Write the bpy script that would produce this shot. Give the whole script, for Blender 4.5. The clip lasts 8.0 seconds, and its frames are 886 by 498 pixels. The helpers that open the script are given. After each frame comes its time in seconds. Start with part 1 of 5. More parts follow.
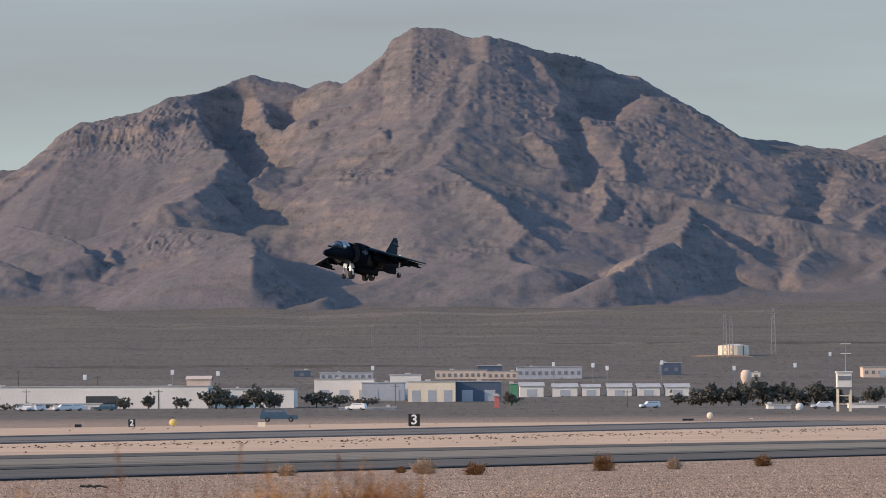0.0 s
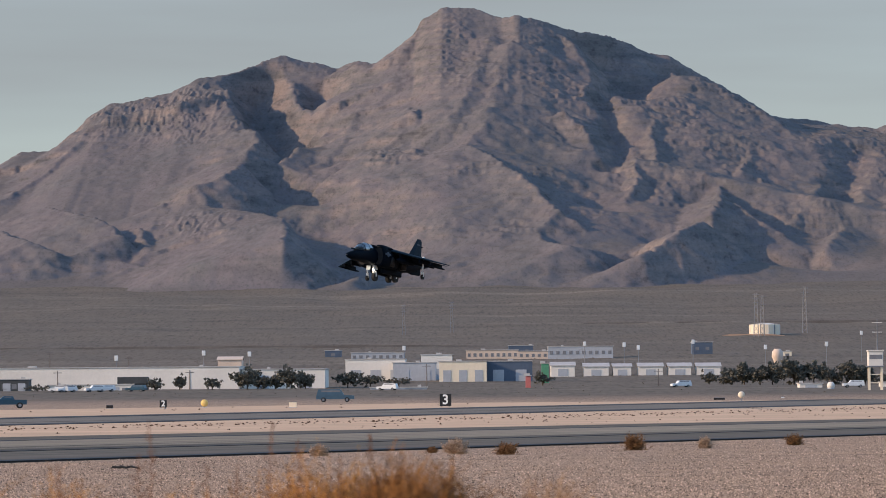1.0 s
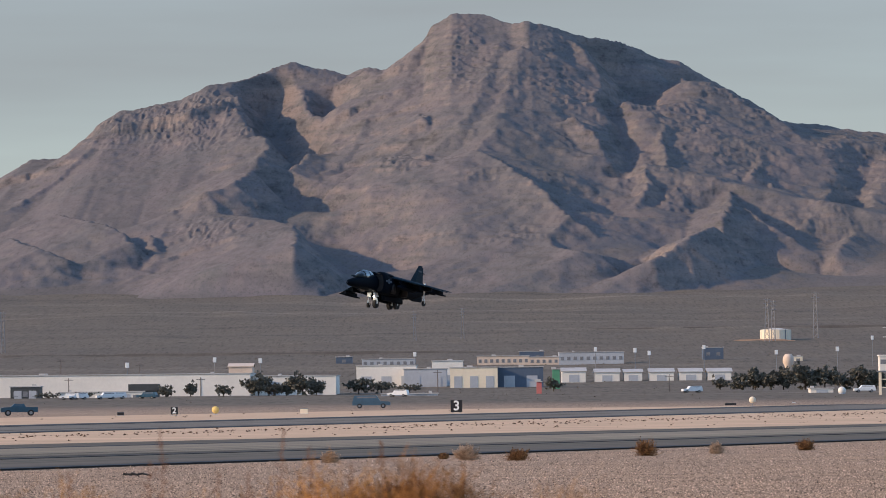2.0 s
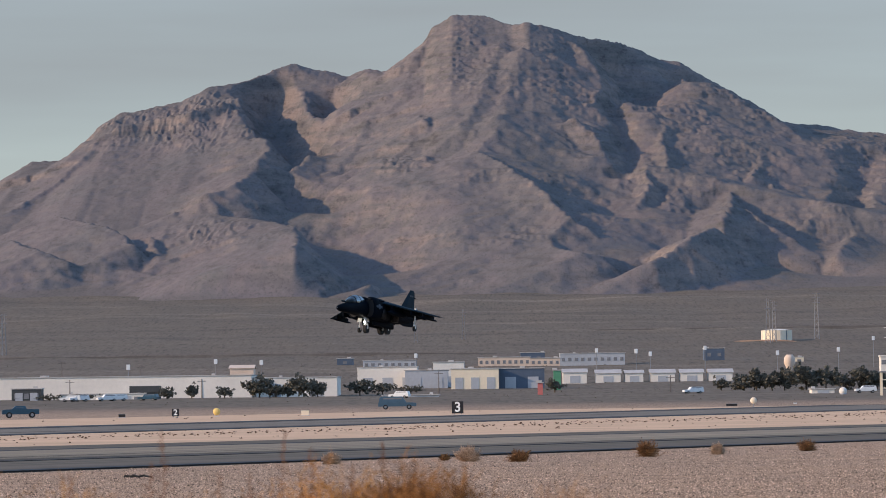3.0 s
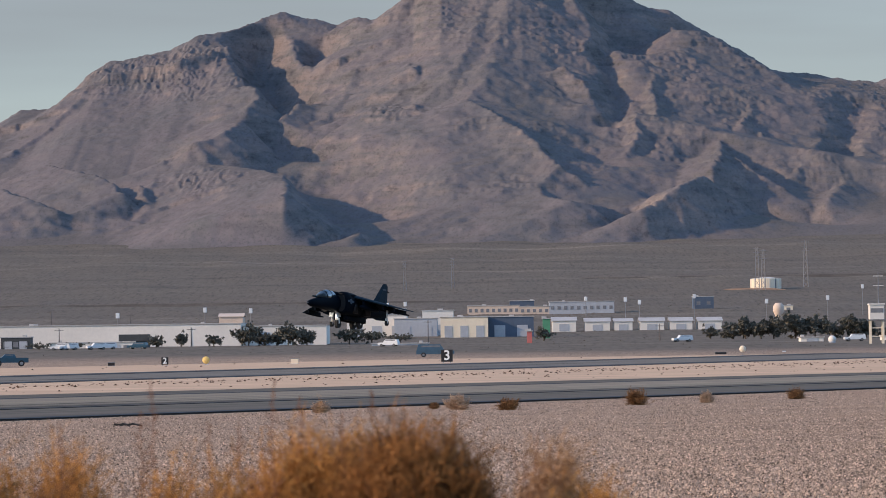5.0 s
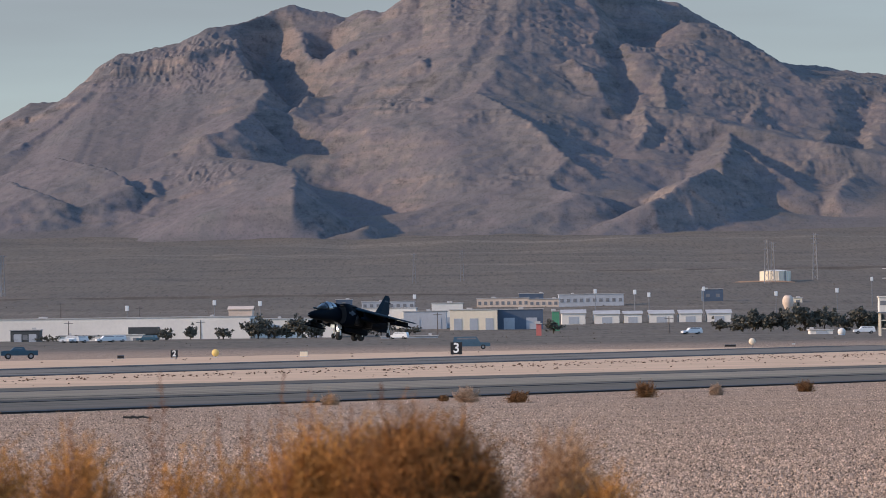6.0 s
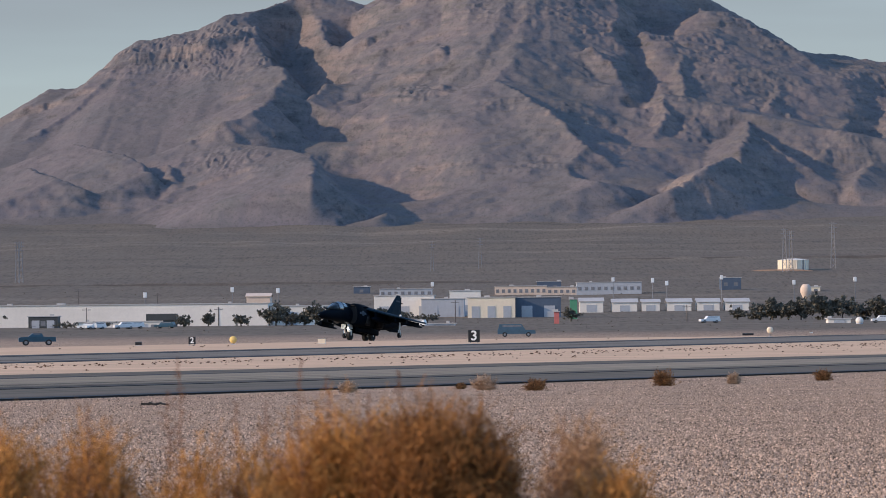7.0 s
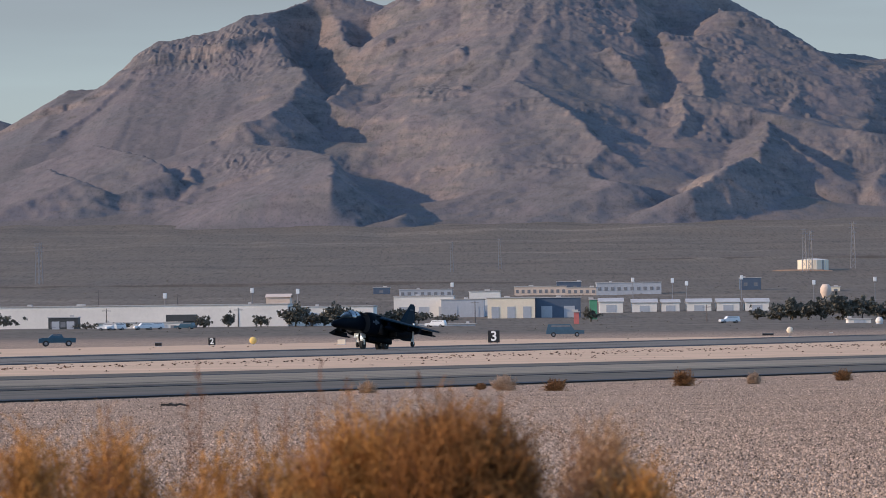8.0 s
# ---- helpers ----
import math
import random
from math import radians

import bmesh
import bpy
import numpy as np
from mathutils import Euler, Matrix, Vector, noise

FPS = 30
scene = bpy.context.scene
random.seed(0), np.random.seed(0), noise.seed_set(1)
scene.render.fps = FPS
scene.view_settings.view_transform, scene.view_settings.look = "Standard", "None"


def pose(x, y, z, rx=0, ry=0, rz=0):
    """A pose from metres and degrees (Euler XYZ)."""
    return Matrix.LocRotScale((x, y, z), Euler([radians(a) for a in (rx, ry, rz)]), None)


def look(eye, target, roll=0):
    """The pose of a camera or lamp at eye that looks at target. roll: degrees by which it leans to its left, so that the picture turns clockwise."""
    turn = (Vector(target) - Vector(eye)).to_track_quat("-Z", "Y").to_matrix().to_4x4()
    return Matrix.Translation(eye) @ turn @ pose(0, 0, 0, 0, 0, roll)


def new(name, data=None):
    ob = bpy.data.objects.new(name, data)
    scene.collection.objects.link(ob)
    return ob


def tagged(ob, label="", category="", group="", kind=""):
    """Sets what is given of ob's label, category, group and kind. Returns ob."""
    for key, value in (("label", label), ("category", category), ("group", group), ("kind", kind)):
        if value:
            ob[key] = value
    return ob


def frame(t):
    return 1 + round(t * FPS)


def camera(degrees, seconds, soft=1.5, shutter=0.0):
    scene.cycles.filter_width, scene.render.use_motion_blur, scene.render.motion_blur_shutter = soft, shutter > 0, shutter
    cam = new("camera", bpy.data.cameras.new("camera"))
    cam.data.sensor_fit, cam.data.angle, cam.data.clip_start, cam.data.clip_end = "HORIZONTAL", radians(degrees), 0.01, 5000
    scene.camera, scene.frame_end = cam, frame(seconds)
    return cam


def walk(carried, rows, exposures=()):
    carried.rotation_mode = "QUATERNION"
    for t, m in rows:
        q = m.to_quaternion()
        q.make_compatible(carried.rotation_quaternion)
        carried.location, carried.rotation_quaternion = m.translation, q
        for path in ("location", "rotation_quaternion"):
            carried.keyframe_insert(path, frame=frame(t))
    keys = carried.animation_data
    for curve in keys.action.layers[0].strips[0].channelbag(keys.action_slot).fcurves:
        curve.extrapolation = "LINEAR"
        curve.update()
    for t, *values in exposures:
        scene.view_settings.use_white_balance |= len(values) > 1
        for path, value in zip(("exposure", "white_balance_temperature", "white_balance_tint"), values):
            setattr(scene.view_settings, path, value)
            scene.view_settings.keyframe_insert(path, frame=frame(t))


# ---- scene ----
cam = camera(11.2, 8.0, soft=0.6)
cam.data.dof.use_dof = True
cam.data.dof.focus_distance = 150.0
cam.data.dof.aperture_fstop = 11.0
EYE = 1.5
# seconds, yaw, pitch, roll in degrees: a camera on a tripod that pans after the landing jet
CAMERA_ROWS = [
    (0.0, -0.000, 2.069, 0.300),
    (0.2, 0.071, 1.927, 0.342),
    (0.5, 0.248, 1.831, 0.406),
    (0.8, 0.343, 1.820, 0.442),
    (1.0, 0.396, 1.817, 0.466),
    (1.2, 0.424, 1.837, 0.516),
    (1.5, 0.486, 1.852, 0.590),
    (1.7, 0.511, 1.870, 0.611),
    (2.8, 0.559, 1.925, 0.731),
    (3.0, 0.550, 1.913, 0.752),
    (3.2, 0.525, 1.816, 0.759),
    (3.5, 0.506, 1.524, 0.769),
    (3.8, 0.475, 1.388, 0.766),
    (4.0, 0.466, 1.337, 0.764),
    (4.2, 0.432, 1.297, 0.765),
    (4.5, 0.431, 1.262, 0.766),
    (4.7, 0.411, 1.258, 0.769),
    (5.8, 0.494, 1.211, 0.784),
    (6.0, 0.533, 1.165, 0.787),
    (6.2, 0.554, 1.114, 0.737),
    (6.5, 0.605, 1.048, 0.661),
    (6.8, 0.673, 1.023, 0.624),
    (7.0, 0.758, 1.011, 0.599),
    (7.5, 0.900, 1.018, 0.655),
    (8.0, 1.009, 1.020, 0.672),
]
walk(cam, [(t, pose(0, 0, EYE, 90 + pitch, roll, yaw)) for t, yaw, pitch, roll in CAMERA_ROWS],
     exposures=[(0.0, 0.58, 6500, 9), (4.5, 0.56, 6330, 9), (8.0, 0.53, 6080, 9)])

# ---- light ----
SUN_AZ, SUN_EL = 106.0, 21.0  # degrees: azimuth counted from +y (ahead) towards -x (left)
world = bpy.data.worlds.new("sky")
scene.world = world
world.use_nodes = True
wn, wl = world.node_tree.nodes, world.node_tree.links
sky = wn.new("ShaderNodeTexSky")
sky.sky_type = "NISHITA"
sky.sun_disc = False
sky.sun_elevation, sky.sun_rotation = radians(SUN_EL), radians(-SUN_AZ)
sky.altitude, sky.air_density, sky.dust_density, sky.ozone_density = 570, 1.0, 0.6, 2.2
wn["Background"].inputs["Strength"].default_value = 0.19
veil = wn.new("ShaderNodeMix")  # a thin even veil of high cloud with faint streaks
veil.data_type = "RGBA"
streaks = wn.new("ShaderNodeTexNoise")
streaks.inputs["Scale"].default_value, streaks.inputs["Detail"].default_value = 2.2, 5.0
spread = wn.new("ShaderNodeMapping")
spread.inputs["Scale"].default_value = (1.0, 1.0, 9.0)
where = wn.new("ShaderNodeTexCoord")
amount = wn.new("ShaderNodeMapRange")
for key, value in (("From Min", 0.3), ("From Max", 0.7), ("To Min", 0.72), ("To Max", 0.95)):
    amount.inputs[key].default_value = value
wl.new(where.outputs["Generated"], spread.inputs["Vector"])
wl.new(spread.outputs[0], streaks.inputs["Vector"])
wl.new(streaks.outputs["Fac"], amount.inputs["Value"])
height = wn.new("ShaderNodeSeparateXYZ")
thin = wn.new("ShaderNodeMapRange")  # the veil thins towards the zenith
for key, value in (("From Min", 0.09), ("From Max", 0.22), ("To Min", 1.0), ("To Max", 0.0)):
    thin.inputs[key].default_value = value
product = wn.new("ShaderNodeMath")
product.operation = "MULTIPLY"
wl.new(where.outputs["Generated"], height.inputs[0])
wl.new(height.outputs["Z"], thin.inputs["Value"])
wl.new(amount.outputs[0], product.inputs[0])
wl.new(thin.outputs[0], product.inputs[1])
wl.new(product.outputs[0], veil.inputs[0])
wl.new(sky.outputs[0], veil.inputs[6])
veil.inputs[7].default_value = (1.085, 1.125, 1.195, 1.0)
wl.new(veil.outputs[2], wn["Background"].inputs["Color"])
sun_data = bpy.data.lights.new("sun", "SUN")
sun_data.energy, sun_data.angle, sun_data.color = 2.55, radians(0.6), (1.0, 0.70, 0.44)
sun = new("sun", sun_data)
_az, _el = radians(SUN_AZ), radians(SUN_EL)
SUN_WAY = Vector((-math.sin(_az) * math.cos(_el), math.cos(_az) * math.cos(_el), math.sin(_el)))
sun.matrix_world = look(SUN_WAY * 60, (0, 0, 0))

# ---- materials ----


def nodes_of(name):
    m = bpy.data.materials.new(name)
    m.use_nodes = True
    t = m.node_tree
    return m, t.nodes, t.links, t.nodes["Principled BSDF"]


def noise_node(n, l, vec, scale, detail=4.0, rough=0.55):
    t = n.new("ShaderNodeTexNoise")
    t.inputs["Scale"].default_value, t.inputs["Detail"].default_value, t.inputs["Roughness"].default_value = scale, detail, rough
    l.new(vec, t.inputs["Vector"])
    return t.outputs["Fac"]


def ramp(n, l, fac, stops):
    r = n.new("ShaderNodeValToRGB")
    els = r.color_ramp.elements
    while len(els) < len(stops):
        els.new(0.5)
    for e, (p, c) in zip(els, stops):
        e.position, e.color = p, (*c, 1.0)
    l.new(fac, r.inputs[0])
    return r.outputs[0]


def mixed(n, l, kind, fac, a, b):
    m = n.new("ShaderNodeMix")
    m.data_type, m.blend_type = "RGBA", kind
    for sock, v in ((m.inputs[0], fac), (m.inputs[6], a), (m.inputs[7], b)):
        if isinstance(v, (int, float)):
            sock.default_value = v
        elif isinstance(v, tuple):
            sock.default_value = (*v, 1.0)
        else:
            l.new(v, sock)
    return m.outputs[2]


def coords(n, l, kind="Object", scale=(1, 1, 1)):
    tc = n.new("ShaderNodeTexCoord")
    mp = n.new("ShaderNodeMapping")
    mp.inputs["Scale"].default_value = scale
    l.new(tc.outputs[kind], mp.inputs["Vector"])
    return mp.outputs[0]


def bump(n, l, bsdf, height, strength, distance):
    b = n.new("ShaderNodeBump")
    b.inputs["Strength"].default_value, b.inputs["Distance"].default_value = strength, distance
    l.new(height, b.inputs["Height"])
    l.new(b.outputs[0], bsdf.inputs["Normal"])


def tone(c, k):
    return tuple(min(1.0, v * k) for v in c)


def surface(name, base, rough=0.7, metal=0.0, scale=2.0, vary=0.25, grain=None, depth=0.0, stretch=(1, 1, 1), spec=0.4):
    """A material with broad stains and fine grain round one base colour."""
    m, n, l, b = nodes_of(name)
    v = coords(n, l, "Object", stretch)
    broad = noise_node(n, l, v, scale)
    fine = noise_node(n, l, v, grain or scale * 9, 3.0, 0.7)
    c1 = ramp(n, l, broad, [(0.3, tone(base, 1 - vary)), (0.7, tone(base, 1 + vary))])
    c2 = ramp(n, l, fine, [(0.3, (1 - vary * 0.7,) * 3), (0.7, (1 + vary * 0.4,) * 3)])
    l.new(mixed(n, l, "MULTIPLY", 1.0, c1, c2), b.inputs["Base Color"])
    b.inputs["Roughness"].default_value, b.inputs["Metallic"].default_value = rough, metal
    b.inputs["Specular IOR Level"].default_value = spec
    if depth:
        bump(n, l, b, fine, 0.6, depth)
    return m


def rock_material():
    m, n, l, b = nodes_of("desert_rock")
    v = coords(n, l)
    geo = n.new("ShaderNodeNewGeometry")
    sep = n.new("ShaderNodeSeparateXYZ")
    l.new(geo.outputs["Normal"], sep.inputs[0])
    bands = noise_node(n, l, coords(n, l, "Object", (0.12, 0.12, 1.0)), 0.075, 5.0, 0.65)
    patch = noise_node(n, l, coords(n, l, "Object", (1.0, 0.4, 1.0)), 0.011, 5.0, 0.62)
    stretched = coords(n, l, "Object", (1.0, 0.25, 1.0))  # gullied slopes: grain drawn out along the fall
    speck = noise_node(n, l, stretched, 0.11, 6.0, 0.72)
    rock = ramp(n, l, bands, [(0.30, (0.100, 0.094, 0.092)), (0.46, (0.158, 0.143, 0.138)), (0.60, (0.225, 0.182, 0.165)), (0.74, (0.130, 0.120, 0.116))])
    scree = ramp(n, l, patch, [(0.30, (0.136, 0.129, 0.126)), (0.45, (0.160, 0.145, 0.142)), (0.58, (0.180, 0.153, 0.150)), (0.72, (0.150, 0.141, 0.134))])
    steep = n.new("ShaderNodeMapRange")
    steep.inputs["From Min"].default_value, steep.inputs["From Max"].default_value = 0.74, 0.93
    l.new(sep.outputs["Z"], steep.inputs["Value"])
    c = mixed(n, l, "MIX", steep.outputs[0], rock, scree)
    flat = n.new("ShaderNodeMapRange")
    flat.inputs["From Min"].default_value, flat.inputs["From Max"].default_value = 0.935, 0.990
    l.new(sep.outputs["Z"], flat.inputs["Value"])
    c = mixed(n, l, "MIX", flat.outputs[0], c, ramp(n, l, patch, [(0.32, (0.140, 0.122, 0.106)), (0.52, (0.176, 0.147, 0.130)), (0.70, (0.158, 0.137, 0.120))]))
    shrubs = noise_node(n, l, stretched, 0.42, 3.0, 0.8)
    c = mixed(n, l, "MULTIPLY", 1.0, c, ramp(n, l, shrubs, [(0.34, (0.74, 0.75, 0.75)), (0.45, (0.97, 0.97, 0.97)), (0.58, (1.02, 1.02, 1.02)), (0.70, (1.12, 1.11, 1.10))]))
    dots = ramp(n, l, speck, [(0.36, (0.60, 0.61, 0.64)), (0.45, (0.95, 0.95, 0.95)), (0.57, (1.04, 1.04, 1.04)), (0.68, (1.24, 1.20, 1.17))])
    rough_part = n.new("ShaderNodeMapRange")  # crags are rough, the scree slopes smoother
    rough_part.inputs["To Min"].default_value, rough_part.inputs["To Max"].default_value = 0.9, 0.3
    l.new(steep.outputs[0], rough_part.inputs["Value"])
    l.new(mixed(n, l, "MULTIPLY", rough_part.outputs[0], c, dots), b.inputs["Base Color"])
    b.inputs["Roughness"].default_value = 0.95
    b.inputs["Specular IOR Level"].default_value = 0.1
    bump(n, l, b, speck, 0.08, 3.0)
    return m


def ground_material():
    """Desert floor: pale sand with gravel, darker scrub on the rising fan."""
    m, n, l, b = nodes_of("desert_ground")
    v = coords(n, l)
    sep = n.new("ShaderNodeSeparateXYZ")
    l.new(v, sep.inputs[0])
    far = n.new("ShaderNodeMapRange")
    far.inputs["From Min"].default_value, far.inputs["From Max"].default_value = 700.0, 1000.0
    wob = noise_node(n, l, v, 0.02)
    add = n.new("ShaderNodeMath")
    add.operation = "MULTIPLY_ADD"
    l.new(wob, add.inputs[0])
    add.inputs[1].default_value = 120.0
    l.new(sep.outputs["Y"], add.inputs[2])
    l.new(add.outputs[0], far.inputs["Value"])
    stones = noise_node(n, l, v, 21.0, 3.0, 0.75)
    broad = noise_node(n, l, v, 0.25, 5.0, 0.6)
    # stone tones; the darkest stop also colours in shade between stones
    gravel = ramp(n, l, stones, [(0.40, (0.075, 0.050, 0.034)), (0.45, (0.310, 0.213, 0.145)), (0.56, (0.540, 0.378, 0.258)), (0.66, (0.800, 0.580, 0.405))])
    gravel = mixed(n, l, "MULTIPLY", 1.0, gravel, ramp(n, l, broad, [(0.3, (0.820, 0.820, 0.840)), (0.7, (1.12, 1.08, 1.04))]))
    tracks = noise_node(n, l, coords(n, l, "Object", (0.03, 0.5, 1.0)), 1.0, 5.0, 0.65)
    gravel = mixed(n, l, "MULTIPLY", 1.0, gravel, ramp(n, l, tracks, [(0.34, (0.62, 0.62, 0.63)), (0.44, (0.97, 0.97, 0.97)), (0.60, (1.05, 1.04, 1.03)), (0.75, (1.12, 1.1, 1.08))]))
    rows = noise_node(n, l, coords(n, l, "Object", (0.07, 1.0, 1.0)), 0.022, 6.0, 0.68)
    scrub = noise_node(n, l, coords(n, l, "Object", (1.0, 0.05, 1.0)), 0.6, 3.0, 0.8)
    fan = ramp(n, l, rows, [(0.24, (0.095, 0.076, 0.058)), (0.42, (0.158, 0.127, 0.097)), (0.58, (0.176, 0.142, 0.107)), (0.74, (0.280, 0.222, 0.166))])
    fan = mixed(n, l, "MULTIPLY", 1.0, fan, ramp(n, l, scrub, [(0.34, (0.620, 0.630, 0.620)), (0.48, (0.960, 0.960, 0.960)), (0.6, (1.03, 1.03, 1.03)), (0.78, (1.25, 1.25, 1.25))]))
    l.new(mixed(n, l, "MIX", far.outputs[0], gravel, fan), b.inputs["Base Color"])
    b.inputs["Roughness"].default_value = 0.95
    b.inputs["Specular IOR Level"].default_value = 0.1
    bump(n, l, b, stones, 0.7, 0.03)
    return m


def asphalt_material(name, base, streak=0.25):
    """Paving with long tyre and weather streaks along the strip (its own x axis)."""
    m, n, l, b = nodes_of(name)
    long = noise_node(n, l, coords(n, l, "Object", (0.012, 0.9, 1.0)), 1.0, 5.0, 0.65)
    spots = noise_node(n, l, coords(n, l), 0.35, 5.0, 0.6)
    grain = noise_node(n, l, coords(n, l), 22.0, 2.0, 0.7)
    c = ramp(n, l, long, [(0.3, tone(base, 1 - streak)), (0.7, tone(base, 1 + streak))])
    seams = noise_node(n, l, coords(n, l, "Object", (0.022, 1.0, 1.0)), 0.30, 6.0, 0.70)
    c = mixed(n, l, "MULTIPLY", 1.0, c, ramp(n, l, seams, [(0.375, (0.12,) * 3), (0.415, (0.92,) * 3), (0.60, (1.0,) * 3), (0.66, (1.16,) * 3)]))
    c = mixed(n, l, "MULTIPLY", 1.0, c, ramp(n, l, spots, [(0.3, (0.86,) * 3), (0.7, (1.12,) * 3)]))
    c = mixed(n, l, "MULTIPLY", 1.0, c, ramp(n, l, grain, [(0.3, (0.85,) * 3), (0.7, (1.15,) * 3)]))
    l.new(c, b.inputs["Base Color"])
    b.inputs["Roughness"].default_value = 0.9
    b.inputs["Specular IOR Level"].default_value = 0.2
    bump(n, l, b, grain, 0.4, 0.006)
    return m


def plant_material(name, low, high, scale=6.0):
    m, n, l, b = nodes_of(name)
    geo = n.new("ShaderNodeNewGeometry")
    v = coords(n, l)
    c = ramp(n, l, geo.outputs["Random Per Island"], [(0.0, low), (1.0, high)])
    c = mixed(n, l, "MULTIPLY", 1.0, c, ramp(n, l, noise_node(n, l, v, scale), [(0.3, (0.7,) * 3), (0.7, (1.2,) * 3)]))
    l.new(c, b.inputs["Base Color"])
    b.inputs["Roughness"].default_value = 0.85
    b.inputs["Specular IOR Level"].default_value = 0.168
    return m


def glass_material(name, tint=(0.03, 0.04, 0.045), rough=0.2):
    m, n, l, b = nodes_of(name)
    b.inputs["Base Color"].default_value = (*tint, 1)
    b.inputs["Transmission Weight"].default_value = 0.25
    b.inputs["Roughness"].default_value = rough
    b.inputs["IOR"].default_value = 1.2
    b.inputs["Specular IOR Level"].default_value = 0.12
    return m


def lamp_material(name, colour, strength):
    m, n, l, b = nodes_of(name)
    b.inputs["Base Color"].default_value = (*colour, 1)
    b.inputs["Emission Color"].default_value = (*colour, 1)
    b.inputs["Emission Strength"].default_value = strength
    return m


ROCK = rock_material()
GROUND = ground_material()
SAND = surface("pale_sand", (0.648, 0.435, 0.280), 0.95, 0, 0.12, 0.14, 3.0, 0.02, spec=0.1)
ASPHALT = asphalt_material("asphalt", (0.128, 0.102, 0.073), 0.38)
ASPHALT_PALE = asphalt_material("worn_asphalt", (0.275, 0.218, 0.150), 0.34)
ASPHALT_GREY = asphalt_material("grey_runway_asphalt", (0.195, 0.160, 0.123), 0.32)
# near-black for tar, dark scraps and shade drawn along pavement edges
TAR_AND_SHADE = surface("tar_and_shade", (0.014, 0.013, 0.013), 0.8, 0, 0.5, 0.3)
GRAVEL = plant_material("gravel_stone", (0.070, 0.050, 0.037), (0.78, 0.555, 0.405), 9.0)
PAINT_DARK = surface("dark_grey_aircraft_paint", (0.0025, 0.0050, 0.0092), 0.6, 0, 0.8, 0.22, 6.0, 0.002, spec=0.03)
PAINT_MID = surface("mid_grey_aircraft_paint", (0.010, 0.024, 0.036), 0.6, 0, 0.8, 0.2, 6.0, 0.002, spec=0.05)
MARKING = surface("faded_grey_marking", (0.048, 0.064, 0.085), 0.6, 0, 2.0, 0.2, spec=0.2)
NOZZLE = surface("burnt_nozzle_steel", (0.030, 0.027, 0.026), 0.6, 0.6, 4.0, 0.3)
GEAR_WHITE = surface("white_gear_paint", (0.78, 0.78, 0.75), 0.45, 0, 5.0, 0.12)
RUBBER = surface("tyre_rubber", (0.018, 0.018, 0.018), 0.85, 0, 6.0, 0.2)
DARK = surface("intake_black", (0.01, 0.01, 0.011), 0.8, 0, 3.0, 0.2)
CANOPY = glass_material("canopy_glass")
LIGHT_GLOW = lamp_material("landing_light_glow", (1.0, 0.93, 0.82), 14.0)
WHITE_WALL = surface("white_painted_wall", (0.800, 0.735, 0.650), 0.8, 0, 0.08, 0.08, 1.0)
CREAM_WALL = surface("cream_painted_wall", (0.850, 0.720, 0.540), 0.8, 0, 0.1, 0.08, 1.0)
TAN_WALL = surface("tan_stucco_wall", (0.688, 0.537, 0.425), 0.85, 0, 0.1, 0.1, 1.0)
GREY_WALL = surface("grey_metal_wall", (0.429, 0.442, 0.468), 0.7, 0, 0.1, 0.12, 1.0)
# blue paint of the sheds; also colours in the cream hangar's shaded side
BLUE_AND_SHADED_WALL = surface("slate_blue_and_shaded_wall", (0.085, 0.115, 0.165), 0.7, 0, 0.1, 0.15, 1.0)
RED_WALL = surface("red_painted_panel", (0.55, 0.16, 0.14), 0.7, 0, 0.3, 0.12)
GREEN_WALL = surface("green_painted_panel", (0.10, 0.30, 0.17), 0.7, 0, 0.3, 0.12)
ROOFING = surface("pale_roofing", (0.50, 0.47, 0.44), 0.85, 0, 0.2, 0.12, 2.0)
WINDOW = surface("dark_window_glass", (0.20, 0.20, 0.21), 0.2, 0, 1.0, 0.2, spec=0.6)
STEEL = surface("galvanised_steel", (0.24, 0.24, 0.25), 0.55, 0.6, 1.0, 0.2)
POLE_DARK = surface("weathered_pole", (0.13, 0.11, 0.10), 0.8, 0, 1.0, 0.2)
SIGN_BLACK = surface("black_sign_face", (0.015, 0.015, 0.016), 0.6, 0, 2.0, 0.2)
SIGN_WHITE = surface("white_sign_legend", (0.85, 0.85, 0.82), 0.6, 0, 2.0, 0.06)
YELLOW = surface("yellow_painted_metal", (0.78, 0.55, 0.18), 0.6, 0, 3.0, 0.12)
SHED_DARK = surface("dark_grey_metal_siding", (0.060, 0.064, 0.066), 0.7, 0, 0.3, 0.2, 1.0)
TREE_GREEN = plant_material("dusty_evergreen_leaves", (0.085, 0.078, 0.060), (0.170, 0.152, 0.115), 0.5)
BARK = surface("bark", (0.10, 0.075, 0.055), 0.9, 0, 2.0, 0.3)
WEED_BROWN = plant_material("dry_tumbleweed_twigs", (0.065, 0.030, 0.012), (0.36, 0.18, 0.072), 5.0)
WEED_PALE = plant_material("bleached_tumbleweed_twigs", (0.26, 0.165, 0.10), (0.62, 0.44, 0.30), 5.0)
# rust is brightened and brown darkened: sunny and shaded sides put into colour
BUSH_RUST = plant_material("rusty_dry_bush_twigs", (0.11, 0.045, 0.014), (0.80, 0.385, 0.105), 4.0)
BUSH_BROWN_SHADED = plant_material("brown_shaded_bush_twigs", (0.060, 0.024, 0.009), (0.50, 0.225, 0.068), 4.0)
BUSH_PALE = plant_material("pale_dry_bush_twigs", (0.16, 0.080, 0.038), (0.68, 0.41, 0.22), 4.0)
